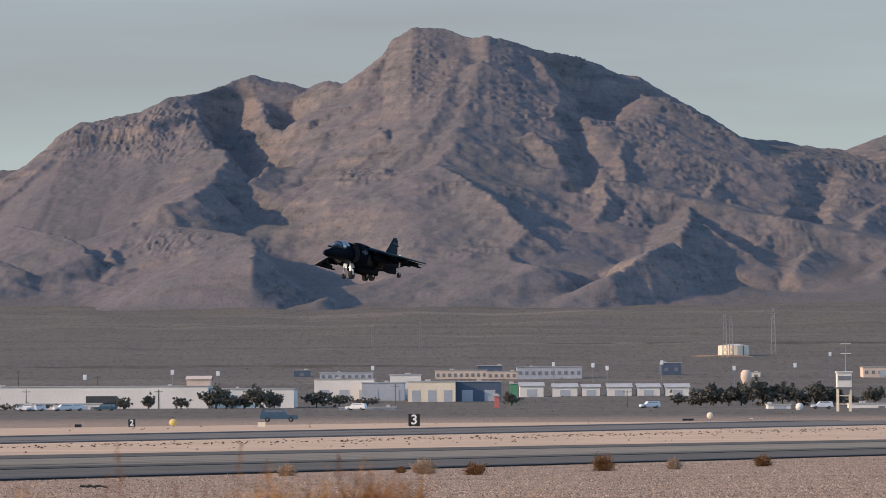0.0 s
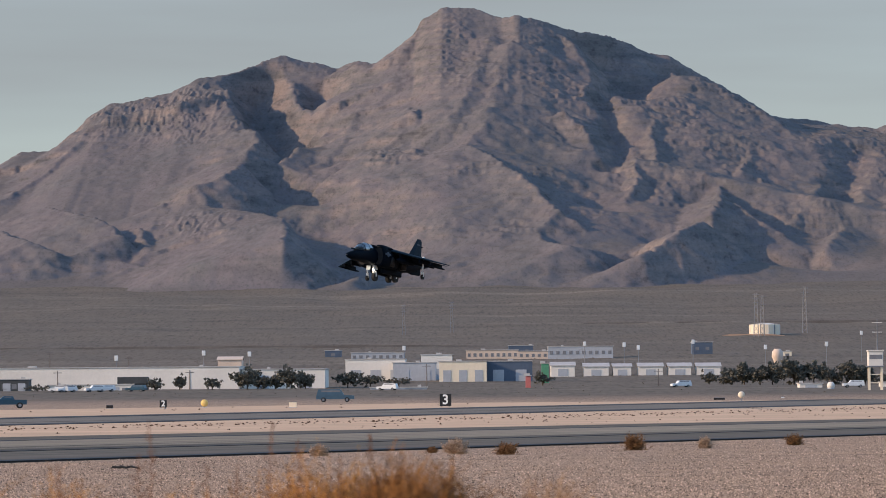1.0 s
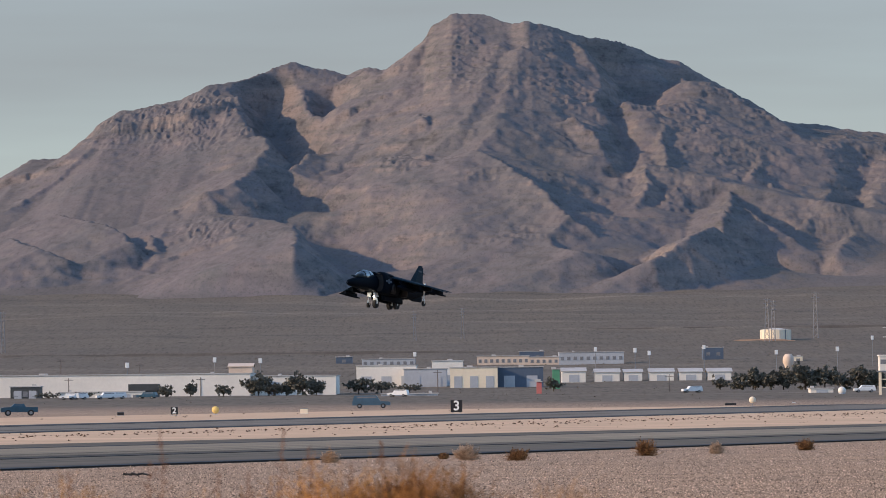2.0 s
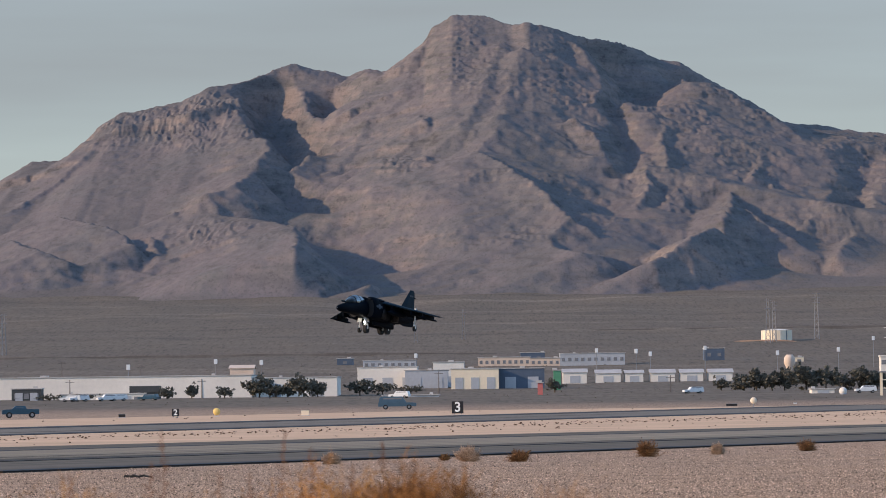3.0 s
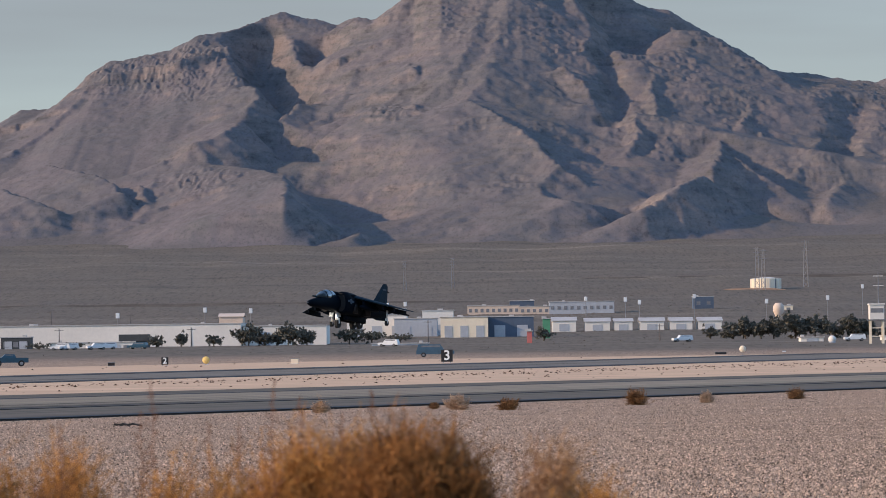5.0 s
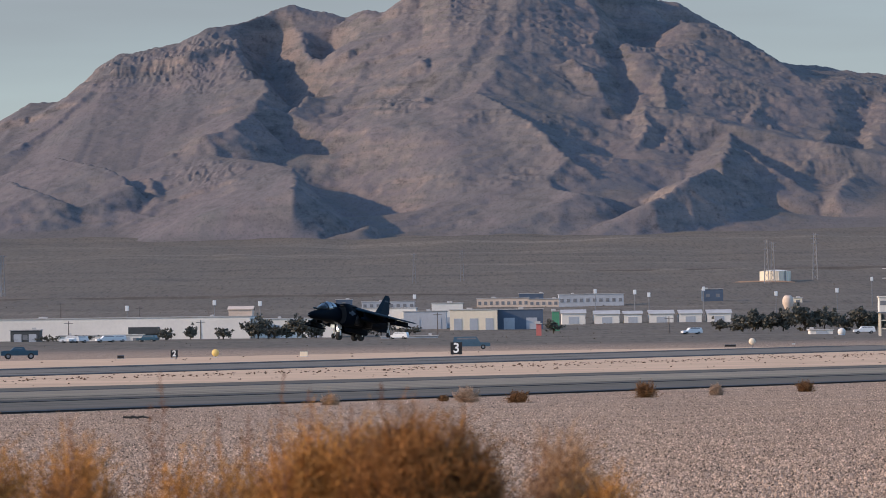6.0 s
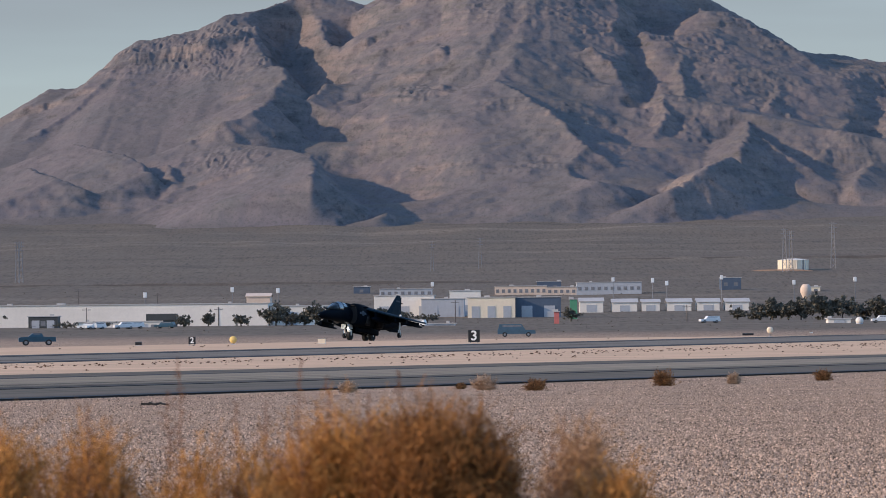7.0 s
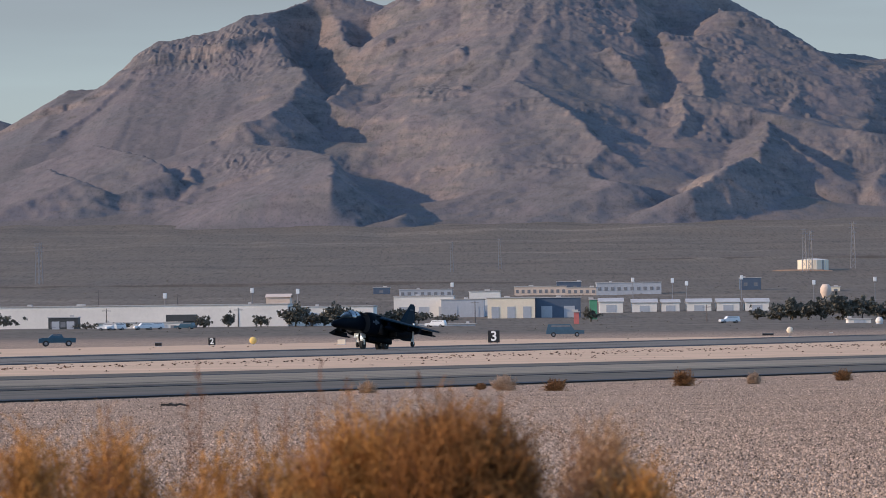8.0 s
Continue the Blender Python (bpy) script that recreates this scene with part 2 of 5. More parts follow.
BUSH_STEM = plant_material("dry_red_brown_stems", (0.16, 0.070, 0.035), (0.30, 0.14, 0.07), 4.0)
SCRUB = plant_material("low_dry_scrub_leaves", (0.10, 0.062, 0.040), (0.24, 0.155, 0.10), 2.0)
BANK_DARK = surface("dark_earth_bank", (0.118, 0.101, 0.086), 0.95, 0, 0.05, 0.25, 0.6, spec=0.1)
BANK_TAN = surface("tan_earth_bank", (0.36, 0.23, 0.15), 0.95, 0, 0.05, 0.25, 0.6, spec=0.1)
BRUSH = plant_material("dusty_brush_leaves", (0.175, 0.138, 0.102), (0.285, 0.226, 0.168), 0.4)
CAR_BLUE = surface("blue_car_paint", (0.025, 0.07, 0.11), 0.35, 0.2, 1.0, 0.1)
VAN_BLUE = surface("slate_blue_van_paint", (0.055, 0.105, 0.15), 0.45, 0.0, 1.0, 0.12)
CAR_WHITE = surface("white_car_paint", (0.75, 0.75, 0.74), 0.35, 0, 1.0, 0.06)

# ---- building blocks ----


def mesh_object(name, bm, material, parent=None, label="", smooth=False):
    me = bpy.data.meshes.new(name)
    bm.normal_update()
    bm.to_mesh(me)
    bm.free()
    me.materials.append(material)
    if smooth:
        me.shade_smooth()
    ob = new(name, me)
    ob.parent = parent
    if label:
        tagged(ob, label)
    return ob


def part(name, bm, material, parent, label="", smooth=False):
    return mesh_object(name, bm, material, parent, label, smooth)


def empty(name, m, label, category, group="", kind=""):
    ob = new(name)
    ob.matrix_world = m
    return tagged(ob, label, category, group, kind)


def add_box(bm, centre, size, rot=None, bev=0.0):
    r = bmesh.ops.create_cube(bm, size=1.0)
    m = Matrix.Translation(centre) @ (rot or Matrix.Identity(4)) @ Matrix.Diagonal((*size, 1))
    bmesh.ops.transform(bm, matrix=m, verts=r["verts"])
    if bev:
        es = list({e for v in r["verts"] for e in v.link_edges})
        bmesh.ops.bevel(bm, geom=es, offset=bev, segments=2, affect="EDGES", profile=0.6)
    return bm


def add_tube(bm, a, b, r0, r1=None, sides=8, caps=True):
    a, b = Vector(a), Vector(b)
    d = b - a
    q = d.to_track_quat("Z", "Y").to_matrix().to_4x4()
    bmesh.ops.create_cone(bm, cap_ends=caps, segments=sides, radius1=r0, radius2=r0 if r1 is None else r1, depth=d.length, matrix=Matrix.Translation((a + b) / 2) @ q)
    return bm


def add_loft(bm, rings, close_ends=True):
    """Skin a row of rings, each a list of points with the same count."""
    vs = [[bm.verts.new(p) for p in ring] for ring in rings]
    n = len(vs[0])
    for a, b in zip(vs, vs[1:]):
        for i in range(n):
            bm.faces.new((a[i], a[(i + 1) % n], b[(i + 1) % n], b[i]))
    if close_ends:
        bm.faces.new(list(reversed(vs[0])))
        bm.faces.new(vs[-1])
    return bm


def superellipse(x, y, zc, ry, rz_up, rz_low, n=20, power=2.4):
    pts = []
    for i in range(n):
        a = 2 * math.pi * i / n
        c, s = math.cos(a), math.sin(a)
        k = 2 / power
        pts.append((x, y + ry * math.copysign(abs(c) ** k, c), zc + (rz_up if s > 0 else rz_low) * math.copysign(abs(s) ** k, s)))
    return pts


def bm_box(centre, size, rot=None, bev=0.0):
    return add_box(bmesh.new(), centre, size, rot, bev)


def bm_tube(a, b, r0, r1=None, sides=8):
    return add_tube(bmesh.new(), a, b, r0, r1, sides)


# ---- terrain ----


def perlin(x, y, seed):
    """Gradient noise on arrays, about -0.7 to 0.7."""
    table = np.random.RandomState(seed).permutation(256)
    xi, yi = np.floor(x).astype(int), np.floor(y).astype(int)
    xf, yf = x - xi, y - yi
    u, v = xf * xf * xf * (xf * (xf * 6 - 15) + 10), yf * yf * yf * (yf * (yf * 6 - 15) + 10)

    def grad(ix, iy, dx, dy):
        a = table[(table[ix & 255] + iy) & 255] * (2 * np.pi / 256)
        return np.cos(a) * dx + np.sin(a) * dy

    n0 = grad(xi, yi, xf, yf) * (1 - u) + grad(xi + 1, yi, xf - 1, yf) * u
    n1 = grad(xi, yi + 1, xf, yf - 1) * (1 - u) + grad(xi + 1, yi + 1, xf - 1, yf - 1) * u
    return n0 * (1 - v) + n1 * v


def fbm(x, y, seed, octaves=4, gain=0.5, ridged=False):
    total, amp, f = 0.0, 1.0, 1.0
    for k in range(octaves):
        p = perlin(x * f, y * f, seed + k)
        total = total + amp * ((0.35 - np.abs(p)) * 2 if ridged else p)
        amp *= gain
        f *= 2.03
    return total


def plain(y):
    """Height of the desert floor: level airfield, then a fan that rises to the foot of the mountain."""
    y = np.asarray(y, dtype=float)
    return np.interp(y, (-1e5, 620, 900, 1250, 1600, 2200, 2800, 3400, 5200), (0, 0, 0.6, 2.9, 7.0, 24.0, 50.0, 83.0, 190.0))


def sheet(name, xs, ys, heights, material, smooth=True):
    """A grid of heights as one mesh."""
    nx, ny = len(xs), len(ys)
    gx, gy = np.meshgrid(xs, ys)
    co = np.stack([gx, gy, heights], -1).reshape(-1, 3)
    i = (np.arange(ny - 1)[:, None] * nx + np.arange(nx - 1)[None, :]).ravel()
    quads = np.stack([i, i + 1, i + nx + 1, i + nx], -1)
    me = bpy.data.meshes.new(name)
    me.vertices.add(len(co))
    me.vertices.foreach_set("co", co.ravel())
    me.loops.add(quads.size)
    me.loops.foreach_set("vertex_index", quads.ravel())
    me.polygons.add(len(quads))
    me.polygons.foreach_set("loop_start", np.arange(0, quads.size, 4))
    me.update(calc_edges=True)
    me.validate()
    me.materials.append(material)
    if smooth:
        me.shade_smooth()
    return new(name, me)


xs_ground = np.concatenate([np.linspace(-2400, -650, 12), np.linspace(-600, 600, 160), np.linspace(650, 2400, 12)])
ys_ground = np.concatenate([np.linspace(-400, 600, 60), np.linspace(612, 4900, 420)])
gx, gy = np.meshgrid(xs_ground, ys_ground)
rise = np.clip((gy - 900) / 1500, 0, 1)
ground_z = plain(gy) + rise * (1.6 * fbm(gx / 60, gy / 140, 3, 4) + 0.5 * fbm(gx / 14, gy / 40, 9, 3)) + np.clip((gy - 2600) / 800, 0, 1) * 5 * fbm(gx / 170, gy / 300, 21, 3)
tagged(sheet("ground", xs_ground, ys_ground, ground_z, GROUND), "pale gravelly desert ground rising to a scrub-dotted fan", "ground", kind="structure")


# the skyline: plan place and height, from west to east
WEST_CREST = [
    (-842, 4000, 90.9), (-654, 4080, 122.2), (-539, 4130, 164.4), (-475, 4160, 190.2),
    (-419, 4180, 225.4), (-394, 4190, 227.3), (-379, 4200, 236.8), (-357, 4210, 260.4),
    (-339, 4220, 272.6), (-314, 4225, 275.4), (-306, 4235, 279.2), (-282, 4240, 284.2),
    (-259, 4250, 297.0), (-231, 4270, 303.6), (-205, 4300, 314.7), (-185, 4330, 326.0),
]
SUMMIT_CREST = [
    (-158, 4340, 320.1), (-128, 4330, 312.2), (-110, 4310, 317.7), (-93, 4300, 314.2),
    (-76, 4280, 323.4), (-54, 4260, 338.8), (-47, 4250, 351.4), (-27, 4240, 362.2),
    (5, 4240, 360.4), (26, 4215, 350.7), (42, 4195, 350.6), (66, 4205, 346.0),
    (90, 4225, 339.6), (123, 4265, 338.9), (145, 4312, 335.4), (174, 4345, 323.7),
]
EAST_CREST = [
    (191, 4345, 323.0), (206, 4350, 313.5), (226, 4360, 303.2), (243, 4365, 291.9),
    (262, 4370, 283.4), (284, 4380, 268.5), (307, 4390, 263.5), (329, 4390, 262.3),
    (366, 4380, 254.9), (393, 4370, 252.6), (414, 4360, 261.2), (446, 4350, 269.7),
    (510, 4340, 281.2), (633, 4330, 252.8), (816, 4300, 163.9),
]
CREST = WEST_CREST + SUMMIT_CREST + EAST_CREST
BACK_CREST = [(-719, 190.5), (-617, 230.7), (-569, 232.8), (-540, 224.3), (-504, 189.4)]


def face(x, y):
    """The mountain's broad face: from the crest line down to the fan, hollow towards the foot, falling away behind."""
    cx, cy, cz = (np.array(c) for c in zip(*CREST))
    top_y, top_z = np.interp(x, cx, cy), np.interp(x, cx, cz)
    foot = 3330.0
    s = np.clip((top_y - y) / (top_y - foot), 0, 1)
    front = plain(y) - 2.0 + (top_z - plain(y) + 2.0) * (1 - s) ** 1.5
    return np.where(y < top_y, front, top_z - 0.55 * (y - top_y))


def along(x, y, line):
    """Distance to a line of points in plan, the side (-1 left to 1 right) and the line's height at the nearest point."""
    best, side, top = np.full(x.shape, 1e9), np.zeros(x.shape), np.zeros(x.shape)
    for (ax, ay, az), (bx, by, bz) in zip(line, line[1:]):
        dx, dy = bx - ax, by - ay
        t = np.clip(((x - ax) * dx + (y - ay) * dy) / (dx * dx + dy * dy + 1e-6), 0, 1)
        ox, oy = x - ax - t * dx, y - ay - t * dy
        d = np.hypot(ox, oy)
        hit = d < best
        best = np.where(hit, d, best)
        side = np.where(hit, np.clip(1.6 * ox / (d + 1e-6), -1, 1), side)
        top = np.where(hit, az + t * (bz - az), top)
    return best, side, top


RIDGES = []


def ridge(line, left, right):
    """A spur of the mountain: its crest line (x, y, z) from the top down, and how steeply it falls to the left and to the right."""
    RIDGES.append((line, left, right))


# western cliffs and the shaded bowl beside them
ridge([(-237, 4249, 299.6), (-222, 4181, 287.9), (-204, 4051, 258.6), (-192, 3945, 233.5), (-186, 3877, 214.9), (-193, 3830, 199.9)], 0.39, 1.00)
ridge([(-351, 4114, 244.3), (-355, 4009, 219.0), (-377, 3957, 194.0), (-406, 3853, 167.4)], 0.30, 0.30)
ridge([(-184, 4301, 320.2), (-169, 4224, 301.2), (-154, 4120, 273.0), (-147, 4060, 253.8), (-156, 4010, 237.2)], 0.52, 0.85)
ridge([(-110, 4288, 313.5), (-110, 4194, 291.9), (-116, 4136, 273.9), (-127, 4108, 258.2)], 0.52, 0.80)
# saddle hill and the low hills before it
ridge([(-188, 3860, 210.1), (-194, 3775, 195.2), (-207, 3706, 181.0), (-226, 3683, 172.2), (-249, 3675, 158.1)], 0.39, 0.62)
ridge([(-183, 3821, 191.2), (-162, 3785, 177.5), (-143, 3772, 170.2)], 0.39, 0.60)
ridge([(-250, 3686, 155.8), (-211, 3645, 153.9), (-172, 3596, 149.9), (-148, 3516, 142.1), (-140, 3401, 123.4), (-137, 3243, 104.4), (-111, 3200, 91.6), (-81, 3352, 88.2)], 0.31, 0.85)
ridge([(-201, 3635, 151.6), (-201, 3545, 131.1), (-213, 3451, 106.1), (-226, 3393, 87.5)], 0.36, 0.34)
ridge([(-219, 3624, 140.8), (-201, 3556, 131.5), (-185, 3541, 124.2)], 0.39, 0.60)
ridge([(-255, 3691, 155.1), (-255, 3590, 133.0), (-253, 3504, 112.3), (-268, 3442, 95.4)], 0.39, 0.40)
ridge([(-351, 3723, 157.0), (-317, 3634, 148.6), (-294, 3574, 139.8), (-275, 3521, 126.2), (-270, 3537, 118.7)], 0.33, 0.75)
ridge([(-279, 3612, 131.6), (-266, 3586, 134.7), (-256, 3532, 124.3), (-259, 3528, 115.3)], 0.45, 0.80)
ridge([(-381, 3616, 134.6), (-342, 3495, 121.2), (-319, 3475, 111.7), (-298, 3487, 104.2)], 0.33, 0.70)
ridge([(-314, 3477, 103.1), (-275, 3474, 105.0), (-233, 3425, 92.6)], 0.33, 0.40)
# summit face, its scree cones and buttresses
ridge([(-97, 4264, 306.3), (-114, 4118, 267.5), (-141, 3986, 229.2), (-165, 3861, 198.0)], 0.91, 0.25)
ridge([(-48, 4225, 343.0), (-73, 4148, 292.7), (-104, 4008, 240.3), (-127, 3884, 201.4), (-150, 3830, 184.3)], 0.45, 0.24)
ridge([(15, 4149, 328.8), (4, 4011, 282.7), (-20, 3872, 234.2), (-58, 3802, 196.8)], 0.32, 0.22)
ridge([(36, 4111, 320.5), (20, 3953, 263.6), (15, 3900, 247.4), (6, 3837, 226.2), (-5, 3786, 209.9)], 0.30, 0.30)
ridge([(80, 3914, 243.5), (99, 3880, 228.2), (108, 3822, 206.5), (116, 3755, 181.7)], 0.36, 0.50)
ridge([(-56, 3990, 254.0), (-48, 3921, 244.2), (-45, 3912, 236.7)], 0.52, 0.90)
ridge([(-5, 3779, 209.6), (20, 3716, 194.8), (39, 3641, 178.0), (53, 3582, 159.8), (72, 3535, 141.7), (91, 3522, 126.1)], 0.39, 0.75)
ridge([(-107, 3858, 199.9), (-88, 3857, 206.5), (-63, 3816, 205.2), (-39, 3762, 196.5), (-15, 3744, 191.3)], 0.39, 0.34)
ridge([(-19, 3699, 176.5), (8, 3688, 177.7), (36, 3657, 172.4)], 0.39, 0.40)
ridge([(-58, 3778, 190.8), (-37, 3625, 151.3), (-28, 3578, 135.8)], 0.34, 0.30)
ridge([(-94, 3725, 162.7), (-80, 3722, 167.2), (-65, 3672, 153.4)], 0.39, 0.50)
ridge([(43, 3545, 129.8), (53, 3453, 118.2), (71, 3405, 111.8), (93, 3418, 107.8), (118, 3470, 105.0)], 0.29, 0.60)
ridge([(-1, 3490, 110.5), (20, 3454, 105.0), (46, 3415, 93.0)], 0.33, 0.40)
ridge([(-10, 3615, 148.5), (-14, 3582, 135.9)], 0.45, 0.50)
ridge([(8, 3611, 148.2), (6, 3573, 133.2)], 0.45, 0.50)
ridge([(30, 3596, 147.5), (30, 3557, 130.3)], 0.45, 0.50)
ridge([(55, 3589, 151.6), (66, 3553, 130.0)], 0.45, 0.60)
# eastern shoulder of the summit and the deep gully
ridge([(76, 4187, 335.7), (94, 4167, 325.6), (107, 4110, 307.1), (111, 4054, 287.7), (106, 4010, 269.5), (111, 3967, 251.6), (116, 3919, 233.8), (121, 3875, 216.6)], 0.31, 0.95)
ridge([(191, 4280, 308.6), (191, 4196, 290.4), (199, 4132, 272.0), (218, 4113, 258.8), (238, 4141, 257.3), (266, 4177, 252.6)], 0.44, 0.75)
ridge([(138, 3965, 241.4), (150, 3985, 246.1), (161, 3966, 241.4), (155, 3892, 222.3), (157, 3849, 205.3), (146, 3774, 182.5)], 0.55, 0.90)
ridge([(127, 3811, 201.1), (137, 3796, 197.4), (137, 3742, 181.0), (128, 3681, 161.9), (119, 3621, 145.8)], 0.59, 0.85)
ridge([(204, 4084, 253.4), (183, 3965, 228.8), (170, 3846, 197.9), (151, 3727, 168.5), (144, 3667, 152.1)], 0.50, 0.26)
ridge([(159, 3767, 177.3), (164, 3719, 165.7), (160, 3673, 149.9)], 0.52, 0.70)
ridge([(241, 4142, 254.2), (221, 3951, 212.9), (208, 3807, 181.3), (202, 3645, 155.4), (180, 3483, 133.8), (150, 3402, 118.1), (129, 3366, 106.0), (114, 3409, 98.9), (92, 3404, 90.3)], 0.39, 0.85)
ridge([(266, 4155, 247.1), (257, 4016, 223.8), (242, 3918, 206.1), (229, 3837, 189.9)], 0.44, 0.95)
ridge([(228, 3828, 187.0), (243, 3828, 182.2), (256, 3802, 170.4)], 0.44, 0.90)
ridge([(207, 3647, 153.2), (218, 3626, 146.3), (233, 3601, 134.4), (248, 3590, 125.0)], 0.44, 0.85)
ridge([(310, 4312, 252.4), (297, 4215, 239.9), (284, 4139, 227.9)], 0.39, 0.80)
# eastern ridge
ridge([(377, 4341, 252.1), (343, 4104, 220.5), (315, 3940, 194.5), (294, 3831, 174.8), (275, 3725, 154.7), (261, 3663, 138.4)], 0.42, 0.85)
ridge([(345, 4187, 232.8), (353, 4091, 217.2), (362, 4025, 201.0)], 0.44, 0.80)
ridge([(302, 3909, 188.2), (313, 3854, 175.8), (321, 3830, 165.1)], 0.44, 0.85)
ridge([(281, 3987, 199.5), (255, 3785, 165.8), (237, 3722, 153.8)], 0.44, 0.50)
ridge([(416, 4264, 249.0), (386, 4120, 221.1), (352, 3920, 186.0), (325, 3801, 161.4), (293, 3618, 126.6), (269, 3487, 100.3)], 0.49, 0.34)
ridge([(440, 4095, 224.6), (395, 3951, 192.2), (363, 3822, 166.9), (336, 3713, 143.6), (338, 3636, 124.7)], 0.44, 0.45)
ridge([(463, 3946, 196.5), (396, 3693, 142.6), (344, 3540, 110.3)], 0.39, 0.40)
# fluted slopes below the ledges
ridge([(-42, 3641, 154.2), (-36, 3595, 138.8)], 0.40, 0.55)
ridge([(-26, 3627, 152.2), (-21, 3585, 137.0)], 0.40, 0.55)
ridge([(-2, 3620, 150.9), (-3, 3578, 134.8)], 0.40, 0.55)
ridge([(19, 3608, 149.4), (18, 3566, 132.5)], 0.40, 0.55)
ridge([(44, 3585, 149.2), (47, 3550, 130.0)], 0.40, 0.60)
ridge([(-333, 3603, 131.6), (-325, 3544, 116.1)], 0.40, 0.55)
ridge([(-320, 3609, 134.0), (-312, 3556, 118.7)], 0.40, 0.55)
ridge([(-306, 3608, 133.9), (-297, 3554, 118.5)], 0.40, 0.55)
# cliff band below the western crest
ridge([(-350, 4100, 243.4), (-330, 4111, 255.3), (-300, 4118, 260.8), (-268, 4097, 263.4), (-234, 4134, 277.0)], 0.90, 0.90)


# hollows: plan line, depth, width
HOLLOWS = [
    ([(-204, 4270), (-190, 4190), (-178, 4090), (-166, 3990)], 36, 36),
    ([(-143, 4250), (-138, 4150)], 18, 20),
    ([(-175, 3810), (-146, 3765), (-122, 3735)], 14, 32),
    ([(-118, 3650), (-98, 3580), (-82, 3500)], 28, 62),
    ([(118, 4240), (136, 4220), (146, 4170), (138, 4080)], 30, 36),
    ([(205, 4290), (245, 4290), (285, 4300)], 34, 30),
    ([(115, 4050), (123, 3950), (122, 3860), (118, 3780)], 10, 14),
    ([(175, 3530), (215, 3530), (255, 3510)], 18, 42),
    ([(340, 4000), (309, 3805)], 10, 20),
    ([(85, 3700), (105, 3640)], 10, 30),
]
# craggy parts: centre, half width in plan and height, strength
CRAGS = [
    (30, 315, 120, 52, 1.0), (-262, 258, 125, 36, 1.2), (110, 255, 70, 60, 0.9), (215, 235, 90, 65, 1.0), (340, 215, 120, 55, 1.0),
    (-70, 200, 45, 10, 1.3), (30, 182, 55, 9, 1.5), (-150, 290, 60, 40, 0.7), (75, 150, 50, 28, 0.7), (160, 180, 50, 45, 0.9),
    (-195, 138, 60, 16, 0.8), (240, 150, 80, 35, 0.9), (15, 130, 70, 10, 0.8),
]


def worn(z, cell, rounds, strength, talus):
    """Let rain cut the slopes: water gathers downhill and carves in proportion to slope and flow; banks that are too steep slump."""
    ny, nx = z.shape
    index = np.arange(ny * nx).reshape(ny, nx)
    steps = [(dy, dx, cell * math.hypot(dx, dy)) for dy in (-1, 0, 1) for dx in (-1, 0, 1) if dx or dy]
    for k in range(rounds):
        best, to = np.full(z.shape, 1e-4), index.copy()
        for dy, dx, dist in steps:
            other = np.roll(z, (-dy, -dx), (0, 1))
            fall = (z - other) / dist
            if dy:
                fall[-1 if dy > 0 else 0, :] = -1
            if dx:
                fall[:, -1 if dx > 0 else 0] = -1
            hit = fall > best
            best, to = np.where(hit, fall, best), np.where(hit, np.roll(index, (-dy, -dx), (0, 1)), to)
        order = np.argsort(-z, axis=None).tolist()
        goes, flow = to.ravel().tolist(), [1.0] * (ny * nx)
        for c in order:
            if goes[c] != c:
                flow[goes[c]] += flow[c]
        flow = np.minimum(np.array(flow), 900.0).reshape(ny, nx)
        cut = strength * np.sqrt(flow) * best
        z = z - np.minimum(cut, 0.45 * best * cell)
        for dy, dx, dist in steps:
            other = np.roll(z, (-dy, -dx), (0, 1))
            over = (z - other) / dist - talus
            over[[0, -1], :] = 0
            over[:, [0, -1]] = 0
            z = z - 0.10 * dist * np.maximum(over, 0)
    return z


def finer(z, xs, ys, x_new, y_new):
    """Smooth (cubic) reading of a coarse grid of heights on a finer one."""
    def weights(c, c_new):
        t = np.clip((c_new - c[0]) / (c[1] - c[0]), 1, len(c) - 2.001)
        i = t.astype(int)
        f = t - i
        w = (-0.5 * f + f**2 - 0.5 * f**3, 1 - 2.5 * f**2 + 1.5 * f**3, 0.5 * f + 2 * f**2 - 1.5 * f**3, -0.5 * f**2 + 0.5 * f**3)
        return i, w
    iy, wy = weights(ys, y_new)
    rows = sum(w[:, None] * z[np.clip(iy + k - 1, 0, len(ys) - 1), :] for k, w in enumerate(wy))
    ix, wx = weights(xs, x_new)
    return sum(w[None, :] * rows[:, np.clip(ix + k - 1, 0, len(xs) - 1)] for k, w in enumerate(wx))


def softer_max(a, b, k):
    h = np.clip(0.5 + 0.5 * (a - b) / k, 0, 1)
    return b + (a - b) * h + k * h * (1 - h)


